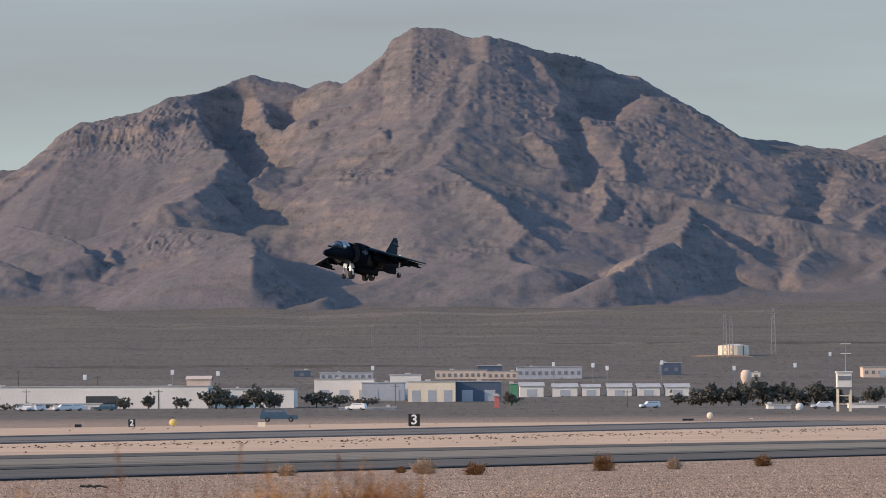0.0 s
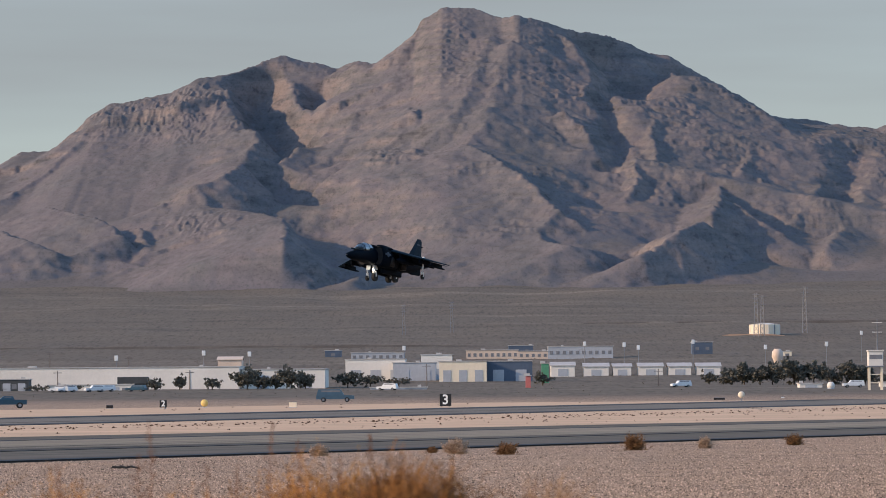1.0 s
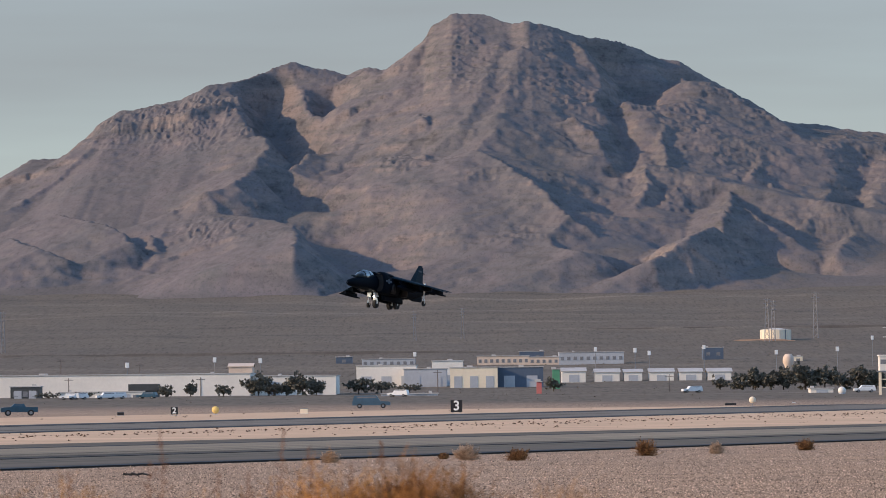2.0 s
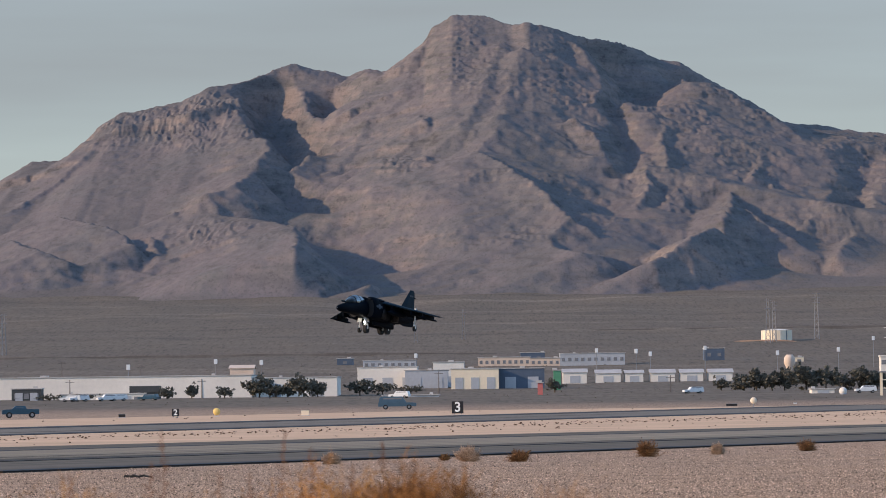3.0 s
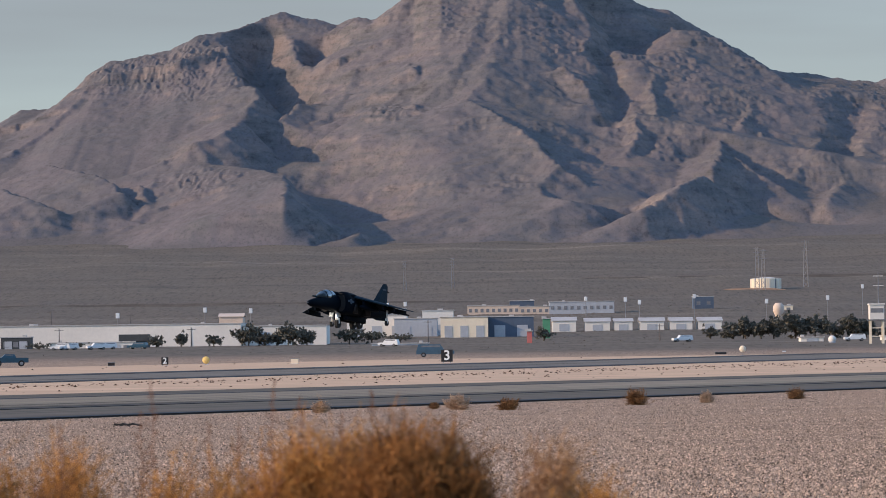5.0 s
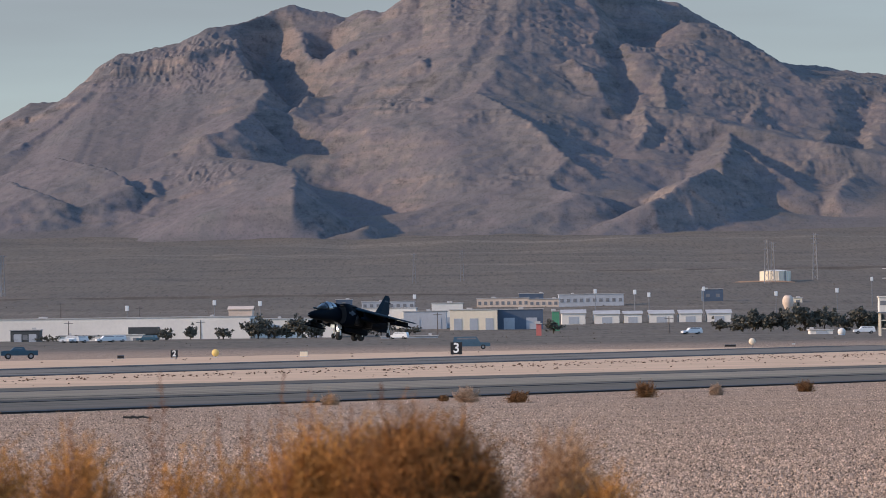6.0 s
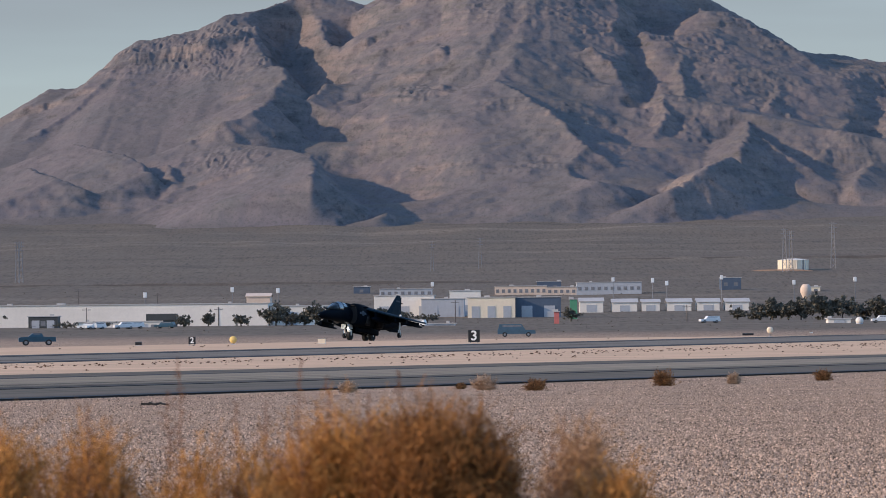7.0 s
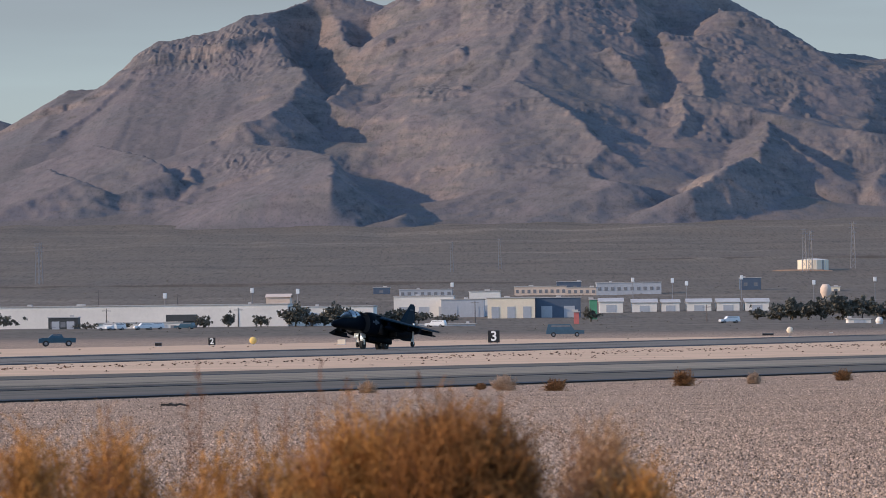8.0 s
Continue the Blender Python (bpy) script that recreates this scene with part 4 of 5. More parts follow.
def distance_sign(place, digit, size, turn=0.0):
    top = empty("distance_sign", pose(*place, 0, 0, turn), "black runway distance sign with white %s on the sand verge" % digit, "sign", "runway distance signs")
    h = size
    part("panel", bm_box((0, 0, 0.14 + h / 2), (h * 0.96, 0.22, h), bev=0.02), SIGN_BLACK, top, "black sign face")
    me = text_mesh(digit, h * 1.12, 0.01)
    me.materials.clear()
    me.materials.append(SIGN_WHITE)
    lg = new("legend", me)
    lg.parent = top
    lg.location = (0, -0.125, 0.14 + h / 2)
    tagged(lg, "white numeral")
    for x in (-0.3 * h, 0.3 * h):
        part("leg", bm_tube((x, 0, 0), (x, 0, 0.16), 0.04), STEEL, top)
    part("base", bm_box((0, 0, 0.02), (h * 1.05, 0.5, 0.06), bev=0.01), ROOFING, top)
    return top


def lamp_globe(place, radius, material, label, height):
    top = empty("airfield_light", pose(*place), label, "light")
    bm = bmesh.new()
    bmesh.ops.create_uvsphere(bm, u_segments=20, v_segments=12, radius=radius, matrix=Matrix.Translation((0, 0, height)) @ Matrix.Diagonal((1, 0.5, 1, 1)))
    part("disc", bm, material, top, smooth=True)
    part("post", bm_tube((0, 0, 0), (0, 0, height - radius * 0.8), 0.05), STEEL, top)
    part("foot", bm_box((0, 0, 0.04), (0.5, 0.5, 0.08), bev=0.01), ROOFING, top)
    return top


def debris(place, length, label, seed):
    """A torn strip of dark rubbish lying on the gravel."""
    rnd = random.Random(seed)
    top = empty("debris", pose(*place, 0, 0, rnd.uniform(-20, 20)), label, "debris")
    x = -length / 2
    while x < length / 2:
        w = rnd.uniform(0.08, 0.2)
        turn = Matrix.Rotation(rnd.uniform(-0.5, 0.5), 4, "Z") @ Matrix.Rotation(rnd.uniform(-0.3, 0.3), 4, "Y")
        part("scrap", bm_box((x, rnd.gauss(0, 0.06), 0.03), (w * 1.4, rnd.uniform(0.05, 0.12), rnd.uniform(0.02, 0.05)), turn, 0.01), TAR_AND_SHADE, top)
        x += w
    return top


def cabinet(place, size, material, label):
    top = empty("equipment_cabinet", pose(*place), label, "cabinet")
    w, d, h = size
    part("body", bm_box((0, 0, h / 2 + 0.05), (w, d, h), bev=min(w, h) * 0.05), material, top)
    part("lid", bm_box((0, 0, h + 0.07), (w * 1.04, d * 1.06, 0.06), bev=0.01), STEEL, top)
    part("plinth", bm_box((0, 0, 0.03), (w * 1.1, d * 1.1, 0.08)), ROOFING, top)
    return top


debris((-7.08, 91.94, 0.0), 0.42, "torn dark strip of rubbish on the gravel", 3)
distance_sign((-2.87, 449.53, 0.0), "3", 1.2)
distance_sign((-32.94, 478.53, 0.0), "2", 0.78)
lamp_globe((34.66, 586.81, 0.0), 0.44, CREAM_WALL, "white round runway edge marker on a short post", 0.88)
lamp_globe((-29.30, 490.59, 0.0), 0.40, YELLOW, "yellow round runway marker on a short post", 0.55)
cabinet((-19.04, 474.65, 0.0), (0.8, 0.5, 0.55), CREAM_WALL, "cream equipment cabinet on the sand verge")
cabinet((35.64, 657.59, 0.0), (1.6, 0.6, 0.32), SIGN_BLACK, "low black box beside the runway")
cabinet((-39.40, 488.21, 0.0), (0.7, 0.5, 0.35), SIGN_BLACK, "small black box beside the runway")
cabinet((48.60, 712.70, 0.0), (0.5, 0.4, 0.3), SIGN_WHITE, "small white box beside the runway")
cabinet((62.10, 784.27, 0.0), (0.9, 0.4, 0.28), YELLOW, "small yellow marker box beside the runway")

# ---- town beyond the airfield ----


def building(name, x0, x1, y, z0, z1, depth, material, label, windows=0, doors=0, turn=0.0, roof=ROOFING, gable=0.0):
    """A flat or low-pitched building with walls, roof with an overhang, windows and doors."""
    w, h = x1 - x0, z1 - z0 + 1.0
    top = empty(name, pose((x0 + x1) / 2, y, z0 - 1.0, 0, 0, turn), label, "building")
    part("wall", bm_box((0, depth / 2, h / 2), (w, depth, h), bev=0.03), material, top)
    bm = bmesh.new()
    if gable:
        o = 0.4
        add_loft(bm, [[(sx, -o, h + 0.0), (sx, depth / 2, h + gable), (sx, depth + o, h), (sx, depth + o, h + 0.2), (sx, depth / 2, h + gable + 0.25), (sx, -o, h + 0.2)] for sx in (-w / 2 - o, w / 2 + o)])
    else:
        add_box(bm, (0, depth / 2, h + 0.12), (w + 0.5, depth + 0.5, 0.25), bev=0.03)
        dice = random.Random(int(w * 10))
        for i in range(max(1, int(w / 14))):
            add_box(bm, (dice.uniform(-0.45, 0.45) * w, depth * dice.uniform(0.3, 0.7), h + 0.45), (dice.uniform(0.8, 1.8), 1.2, 0.6), bev=0.05)
    part("roof", bm, roof, top)
    for i in range(windows):
        x = -w / 2 + w * (i + 0.5) / windows
        win = part("window", bm_box((x, -0.02, h * 0.58), (min(1.6, w / windows * 0.5), 0.12, min(1.3, h * 0.3))), WINDOW, top)
        part("frame", bm_box((x, -0.04, h * 0.58 - min(1.3, h * 0.3) / 2 - 0.06), (min(1.8, w / windows * 0.56), 0.2, 0.12)), STEEL, win)
    for i in range(doors):
        x = -w / 2 + w * (i + 0.5) / doors
        part("door", bm_box((x, -0.03, 1.0 + min(3.6, (h - 1) * 0.7) / 2), (min(3.4, w / doors * 0.5), 0.14, min(3.6, (h - 1) * 0.7))), GREY_WALL, top)
    return top


def tree(place, height, spread, seed, label="dark dusty evergreen tree beside the town buildings"):
    rnd = random.Random(seed)
    top = empty("tree", pose(*place), label, "tree", "trees among the town buildings")
    bm = bmesh.new()
    add_tube(bm, (0, 0, -0.3), (0, 0, height * 0.45), 0.22, 0.14, 7)
    limbs = []
    for i in range(7):
        a = i * 0.9 + rnd.uniform(-0.3, 0.3)
        e = Vector((math.cos(a) * spread * 0.32, math.sin(a) * spread * 0.32, height * rnd.uniform(0.5, 0.85)))
        add_tube(bm, (0, 0, height * 0.25), e, 0.10, 0.04, 5)
        limbs.append(e)
    part("trunk", bm, BARK, top)
    spots = []
    for i in range(70):
        e = rnd.choice(limbs) + Vector((rnd.gauss(0, spread * 0.2), rnd.gauss(0, spread * 0.2), rnd.gauss(0, height * 0.16)))
        e.z = max(e.z - height * 0.08, height * 0.08)
        for k in range(26):
            spots.append(e + Vector((rnd.gauss(0, 0.32), rnd.gauss(0, 0.32), rnd.gauss(0, 0.26))) * height / 6)
    crown = leaf_mesh("crown", spots, height * 0.12, TREE_GREEN, top, rnd)
    tagged(crown, kind="stuff")
    return top


def street_pole(place, height, label, arm=0.0, head=0.0):
    top = empty("street_lamp" if head else "utility_pole", pose(*place), label, "street lamp" if head else "pole")
    part("pole", bm_tube((0, 0, -0.5), (0, 0, height), 0.16, 0.10), POLE_DARK if not head else STEEL, top)
    if arm:
        part("crossarm", bm_box((0, 0, height - 0.6), (arm, 0.12, 0.14)), POLE_DARK, top)
    if head:
        part("lamp_head", bm_box((0, 0, height + head * 0.4), (head * 0.7, 0.5, head), bev=0.15), CAR_WHITE, top)
    return top


def pylon(place, height, label):
    """A slim lattice transmission tower."""
    top = empty("transmission_tower", pose(*place), label, "pylon", "transmission towers on the desert fan")
    b, t = height * 0.055, height * 0.022
    for sx in (-1, 1):
        for sy in (-1, 1):
            part("leg", bm_tube((sx * b, sy * b, -1), (sx * t, sy * t, height), 0.15, 0.11, 5), STEEL, top)
    n = 8
    bm = bmesh.new()
    for i in range(n):
        k0, k1 = i / n, (i + 1) / n
        w0, w1 = b + (t - b) * k0, b + (t - b) * k1
        for s in (-1, 1):
            add_tube(bm, (-w0, s * w0, k0 * height), (w1, s * w1, k1 * height), 0.05, sides=4)
            add_tube(bm, (w0, s * w0, k0 * height), (-w1, s * w1, k1 * height), 0.05, sides=4)
    part("lattice", bm, STEEL, top)
    for k in (0.78, 0.88, 0.97):
        part("crossarm", bm_box((0, 0, height * k), (height * 0.16, 0.2, 0.2)), STEEL, top)
    return top


def car(place, turn, paint, label, length=5.2, tall=1.75, bed=False):
    top = empty("pickup_truck" if bed else "van", pose(*place, 0, 0, turn), label, "vehicle")
    w, h = 1.9, tall
    side = [(-length / 2, 0.45), (-length / 2, 0.95), (-length * 0.42, 1.02), (-length * 0.24, 1.05), (-length * 0.13, h), (length * (0.12 if bed else 0.45), h), (length * (0.17 if bed else 0.49), 1.05), (length / 2, 1.02), (length / 2, 0.45)]
    bm = bmesh.new()
    add_loft(bm, [[(x, s * w / 2 * (0.92 if z > 1.2 else 1), z) for x, z in side] for s in (-1, 1)])
    bmesh.ops.recalc_face_normals(bm, faces=bm.faces)
    part("body", bm, paint, top)
    for s in (-1, 1):
        part("window", bm_box((-length * 0.02 if bed else length * 0.12, s * w * 0.47, h * 0.8), (length * (0.2 if bed else 0.5), 0.03, h * 0.22)), WINDOW, top)
        for x in (-length * 0.31, length * 0.31):
            wh = part("wheel", bm_tube((x, s * 0.80, 0.36), (x, s * 0.97, 0.36), 0.36, sides=16), RUBBER, top)
            part("rim", bm_tube((x, s * 0.96, 0.36), (x, s * 0.985, 0.36), 0.2, sides=12), STEEL, wh)
    return top


car((-55.72, 540, 0.0), 8, CAR_BLUE, "dark blue pickup truck parked beyond the runway", 4.4, 1.45, True)
building("warehouse", -173.95, -64.93, 1250, 2.90, 8.99, 30, WHITE_WALL, "long low white warehouse with dark doors", 0, 0, 0, ROOFING, 0)
building("warehouse", -64.57, -41.36, 1255, 2.96, 8.20, 30, WHITE_WALL, "long low white town warehouse", 0, 2, 0, ROOFING, 0)
building("warehouse", -41.25, -22.05, 1450, 5.24, 12.17, 26, WHITE_WALL, "white metal warehouse behind trees", 0, 3, 0, ROOFING, 0)
building("warehouse", -25.86, -12.19, 1440, 5.13, 10.95, 24, GREY_WALL, "grey metal warehouse in town", 0, 2, 0, ROOFING, 0)
building("shed", -17.32, -7.15, 1480, 5.59, 13.76, 20, WHITE_WALL, "white flat-roofed town shed", 2, 1, 0, ROOFING, 0)
building("hangar", -10.87, 3.93, 1410, 4.77, 11.03, 14, CREAM_WALL, "cream painted hangar lit by the sun", 0, 3, 0, ROOFING, 0)
# shaded side of the cream hangar, its shade given as slate blue wall colour
building("hangar", 4.11, 18.23, 1413, 4.81, 10.97, 14, BLUE_AND_SHADED_WALL, "shaded side of the cream hangar, its shade put in as slate blue", 0, 2, 0, ROOFING, 0)
building("apartment_block", -51.67, -29.35, 1900, 15.50, 18.32, 14, GREY_WALL, "pale grey flat-roofed town block", 8, 0, 0, ROOFING, 0)
building("apartment_block", -3.23, 18.61, 1900, 15.50, 19.02, 14, TAN_WALL, "long pale tan town block", 9, 0, 0, ROOFING, 0)
building("apartment_block", 18.61, 31.19, 1900, 15.50, 18.45, 14, TAN_WALL, "pale tan flat-roofed block", 5, 0, 0, ROOFING, 0)
building("shed", 14.97, 25.45, 1950, 16.92, 21.36, 12, BLUE_AND_SHADED_WALL, "dark blue roofed town shed", 2, 0, 0, ROOFING, 0)
building("shed", -64.23, -57.41, 1950, 16.92, 19.84, 12, BLUE_AND_SHADED_WALL, "dark blue roofed town shed", 1, 0, 0, ROOFING, 0)
building("apartment_block", 31.20, 58.51, 1900, 15.50, 20.25, 14, GREY_WALL, "long grey-blue town block", 10, 0, 0, ROOFING, 0)
building("house", 27.07, 35.41, 1590, 6.88, 10.47, 12, WHITE_WALL, "small white house with low roof", 0, 1, 0, ROOFING, 1.2)
building("house", 38.59, 47.33, 1590, 6.88, 10.01, 12, WHITE_WALL, "small white house with low roof", 0, 1, 0, ROOFING, 1.2)
building("house", 48.92, 55.27, 1590, 6.88, 9.96, 12, WHITE_WALL, "small white house with low roof", 0, 1, 0, ROOFING, 1.0)
building("house", 57.85, 66.40, 1590, 6.88, 9.91, 12, WHITE_WALL, "small white house with low roof", 0, 1, 0, ROOFING, 1.2)
building("house", 68.38, 76.33, 1590, 6.88, 9.86, 12, WHITE_WALL, "small white house with low roof", 0, 1, 0, ROOFING, 1.2)
building("house", 78.32, 86.66, 1590, 6.88, 9.80, 12, WHITE_WALL, "small white house with low roof", 0, 1, 0, ROOFING, 1.2)
building("shed", 94.17, 102.95, 1950, 16.92, 22.17, 12, BLUE_AND_SHADED_WALL, "dark blue shed on the fan", 2, 0, 0, ROOFING, 0)
building("apartment_block", 265.09, 198.61, 1900, 15.50, 21.64, 14, BLUE_AND_SHADED_WALL, "long dark blue town block", 8, 0, 0, ROOFING, 0)
building("apartment_block", 176.75, 193.84, 1900, 15.50, 19.51, 14, TAN_WALL, "tan two-storey town block", 6, 1, 0, ROOFING, 0)
building("apartment_block", 129.72, 133.52, 1900, 15.50, 17.42, 8, CREAM_WALL, "small cream block in town", 1, 0, 0, ROOFING, 0)
building("shed", 79.16, 84.66, 1100, 1.91, 2.86, 8, WHITE_WALL, "low white shed in town", 1, 1, 0, ROOFING, 0)
building("shed", 100.89, 163.15, 1120, 2.05, 3.05, 8, WHITE_WALL, "low white shed in town", 4, 1, 0, ROOFING, 0)
building("shed", -85.03, -77.16, 1500, 5.83, 12.79, 12, TAN_WALL, "small tan shed roof", 1, 0, 0, TAN_WALL, 1.0)
building("shed", -26.43, -12.06, 1150, 2.24, 2.75, 6, GREY_WALL, "low grey shed in town", 2, 1, 0, ROOFING, 0)
building("shed", -113.02, -90.53, 1200, 2.57, 4.13, 6, WHITE_WALL, "row of low white sheds", 5, 2, 0, ROOFING, 0)
building("sign_board", 13.66, 15.01, 1200, 2.57, 5.62, 1, RED_WALL, "red painted board in town", 0, 0, 0, ROOFING, 0)
building("sign_board", 20.12, 22.31, 1350, 4.07, 9.82, 2, GREEN_WALL, "green painted board in town", 0, 0, 0, ROOFING, 0)
tree((-84.83, 1200, 2.57), 2.97, 3.00, 971)
tree((-79.54, 1220, 2.70), 3.17, 2.13, 155)
tree((-61.25, 1220, 2.70), 5.21, 6.10, 405)
tree((-57.45, 1230, 2.77), 3.64, 4.61, 667)
tree((-54.07, 1230, 2.77), 3.62, 4.00, 50)
tree((-49.36, 1220, 2.70), 5.15, 6.10, 75)
tree((-45.55, 1220, 2.70), 3.91, 3.96, 841)
tree((-114.08, 1180, 2.44), 1.72, 5.31, 549)
tree((-103.61, 1170, 2.37), 1.71, 4.39, 97)
tree((-70.12, 1210, 2.64), 2.86, 3.02, 375)
tree((-35.24, 1260, 3.02), 4.02, 5.67, 597)
tree((-28.94, 1260, 3.02), 3.35, 6.30, 60)
tree((71.24, 1250, 2.90), 4.47, 4.69, 932)
tree((74.08, 1240, 2.83), 5.40, 5.27, 520)
tree((78.41, 1240, 2.83), 5.07, 5.58, 220)
tree((81.82, 1240, 2.83), 5.67, 4.65, 39)
tree((87.00, 1230, 2.77), 6.26, 7.07, 89)
tree((92.38, 1230, 2.77), 5.93, 7.69, 445)
tree((98.55, 1240, 2.83), 3.72, 5.58, 429)
tree((103.97, 1240, 2.83), 5.55, 6.20, 72)
tree((107.23, 1240, 2.83), 4.30, 4.03, 247)
tree((113.40, 1250, 2.90), 2.69, 4.69, 93)
tree((120.61, 1260, 3.02), 4.14, 5.36, 565)
tree((-140.00, 1200, 2.57), 3.71, 9.00, 61)
tree((-21.40, 1280, 3.25), 2.20, 5.76, 847)
tree((19.53, 1290, 3.37), 2.86, 3.87, 580)
tree((66.03, 1270, 3.13), 2.78, 3.81, 127)
street_pole((-122.11, 1300, 3.49), 10.50, "weathered wooden utility pole", 2.4)
street_pole((-103.19, 1350, 4.07), 8.93, "weathered wooden utility pole", 2.4)
street_pole((-110.62, 1200, 2.57), 5.50, "weathered wooden utility pole", 2.4)
street_pole((-78.68, 1250, 2.90), 5.26, "weathered wooden utility pole", 2.4)
street_pole((-13.09, 1250, 2.90), 6.47, "weathered wooden utility pole", 2.4)
street_pole((48.90, 1200, 2.57), 4.67, "weathered wooden utility pole", 2.4)
street_pole((-106.90, 1350, 4.07), 7.77, "street lamp with a pale head", 0, 1.6)
street_pole((-86.74, 1450, 5.24), 8.84, "street lamp with a pale head", 0, 1.6)
street_pole((-72.07, 1450, 5.24), 8.40, "street lamp with a pale head", 0, 1.6)
street_pole((53.20, 1600, 7.00), 10.21, "street lamp with a pale head", 0, 1.6)
street_pole((58.20, 1600, 7.00), 9.18, "street lamp with a pale head", 0, 1.6)
street_pole((82.44, 1700, 9.83), 9.28, "street lamp with a pale head", 0, 1.6)
street_pole((103.18, 1600, 7.00), 8.95, "street lamp with a pale head", 0, 1.6)
street_pole((120.87, 1550, 6.41), 9.94, "street lamp with a pale head", 0, 1.6)
street_pole((154.30, 1800, 12.67), 10.51, "street lamp with a pale head", 0, 1.6)
street_pole((41.66, 1700, 9.83), 8.86, "street lamp with a pale head", 0, 1.6)
street_pole((-24.76, 1600, 7.00), 9.62, "street lamp with a pale head", 0, 1.6)
pylon((143.72, 2300, 28.33), 22.41, "slim steel lattice transmission tower")
pylon((147.52, 2310, 28.77), 21.02, "slim steel lattice transmission tower")
pylon((172.09, 2350, 30.50), 24.42, "slim steel lattice transmission tower")
pylon((-241.70, 2250, 26.17), 21.01, "slim steel lattice transmission tower")
pylon((-241.08, 2260, 26.60), 20.77, "slim steel lattice transmission tower")
pylon((-37.13, 2400, 32.67), 15.50, "slim steel lattice transmission tower")
pylon((-11.74, 2420, 33.53), 16.40, "slim steel lattice transmission tower")
car((-105.72, 1150, 2.24), -6, CAR_WHITE, "parked white van beyond the airfield")
car((-103.71, 1150, 2.24), 20, CAR_WHITE, "parked white van beyond the airfield")
car((-96.53, 1150, 2.24), 20, CAR_WHITE, "parked white van beyond the airfield")
car((-94.76, 1160, 2.31), 17, CAR_WHITE, "parked white van beyond the airfield")
car((-86.04, 1150, 2.24), -17, CAR_BLUE, "parked blue van beyond the airfield")
car((52.61, 1150, 2.24), 17, CAR_WHITE, "parked white van beyond the airfield")
car((91.40, 1090, 1.85), 5, CAR_WHITE, "parked white van beyond the airfield")
car((-21.53, 1120, 2.05), -17, CAR_WHITE, "parked white van beyond the airfield")


def carport(x0, x1, y, z0, z1, label):
    """A flat canopy on posts with a closed store room at one end."""
    w, h, deep = x1 - x0, z1 - z0, 6.0
    top = empty("carport", pose((x0 + x1) / 2, y, z0), label, "carport")
    part("roof", bm_box((0, deep / 2, h - 0.9), (w, deep, 1.8), bev=0.05), SHED_DARK, top)
    part("store_room", bm_box((w * 0.28, deep / 2, (h - 1.8) / 2 - 0.2), (w * 0.42, deep - 0.4, h - 1.4)), SHED_DARK, top)
    for px in (-w / 2 + 0.3, -w * 0.08):
        for py in (0.4, deep - 0.4):
            part("post", bm_tube((px, py, -0.3), (px, py, h - 1.8), 0.09), STEEL, top)
    return top


carport(-94.8, -86.8, 1200, 2.57, 6.25, "dark metal carport with a store room before the warehouse")
building("shed", -125.6, -117.8, 1195, 2.54, 5.75, 7, SHED_DARK, "dark metal shed before the white warehouse", 3, 2, 0, ROOFING, 0)


def water_tank(place, radius, height):
    top = empty("water_tank", pose(*place), "round white steel water tank on the fan", "tank")
    bm = bmesh.new()
    add_tube(bm, (0, 0, -2), (0, 0, height), radius, sides=40)
    part("shell", bm, CREAM_WALL, top, smooth=False)
    bm = bmesh.new()
    add_tube(bm, (0, 0, height), (0, 0, height + 0.7), radius * 1.01, radius * 0.3, 40)
    part("roof", bm, WHITE_WALL, top)
    for i in range(18):
        a = i * math.pi / 9
        part("rib", bm_box((radius * math.cos(a), radius * math.sin(a), height / 2 - 1), (0.3, 0.3, height + 2)), WHITE_WALL, top)
    part("ladder", bm_box((radius * 0.6, -radius * 0.83, height / 2), (0.6, 0.2, height)), STEEL, top)
    return top


def water_tower(place, height, radius):
    top = empty("water_tower", pose(*place), "tan water tower with a flared bowl", "tower")
    bm = bmesh.new()
    rings = [(-1, 0.32), (height * 0.45, 0.30), (height * 0.6, 0.62), (height * 0.75, 1.0), (height * 0.9, 0.95), (height, 0.55)]
    add_loft(bm, [[(math.cos(a) * radius * k, math.sin(a) * radius * k, z) for a in [i * math.pi / 12 for i in range(24)]] for z, k in rings])
    part("bowl", bm, TAN_WALL, top, smooth=True)
    return top


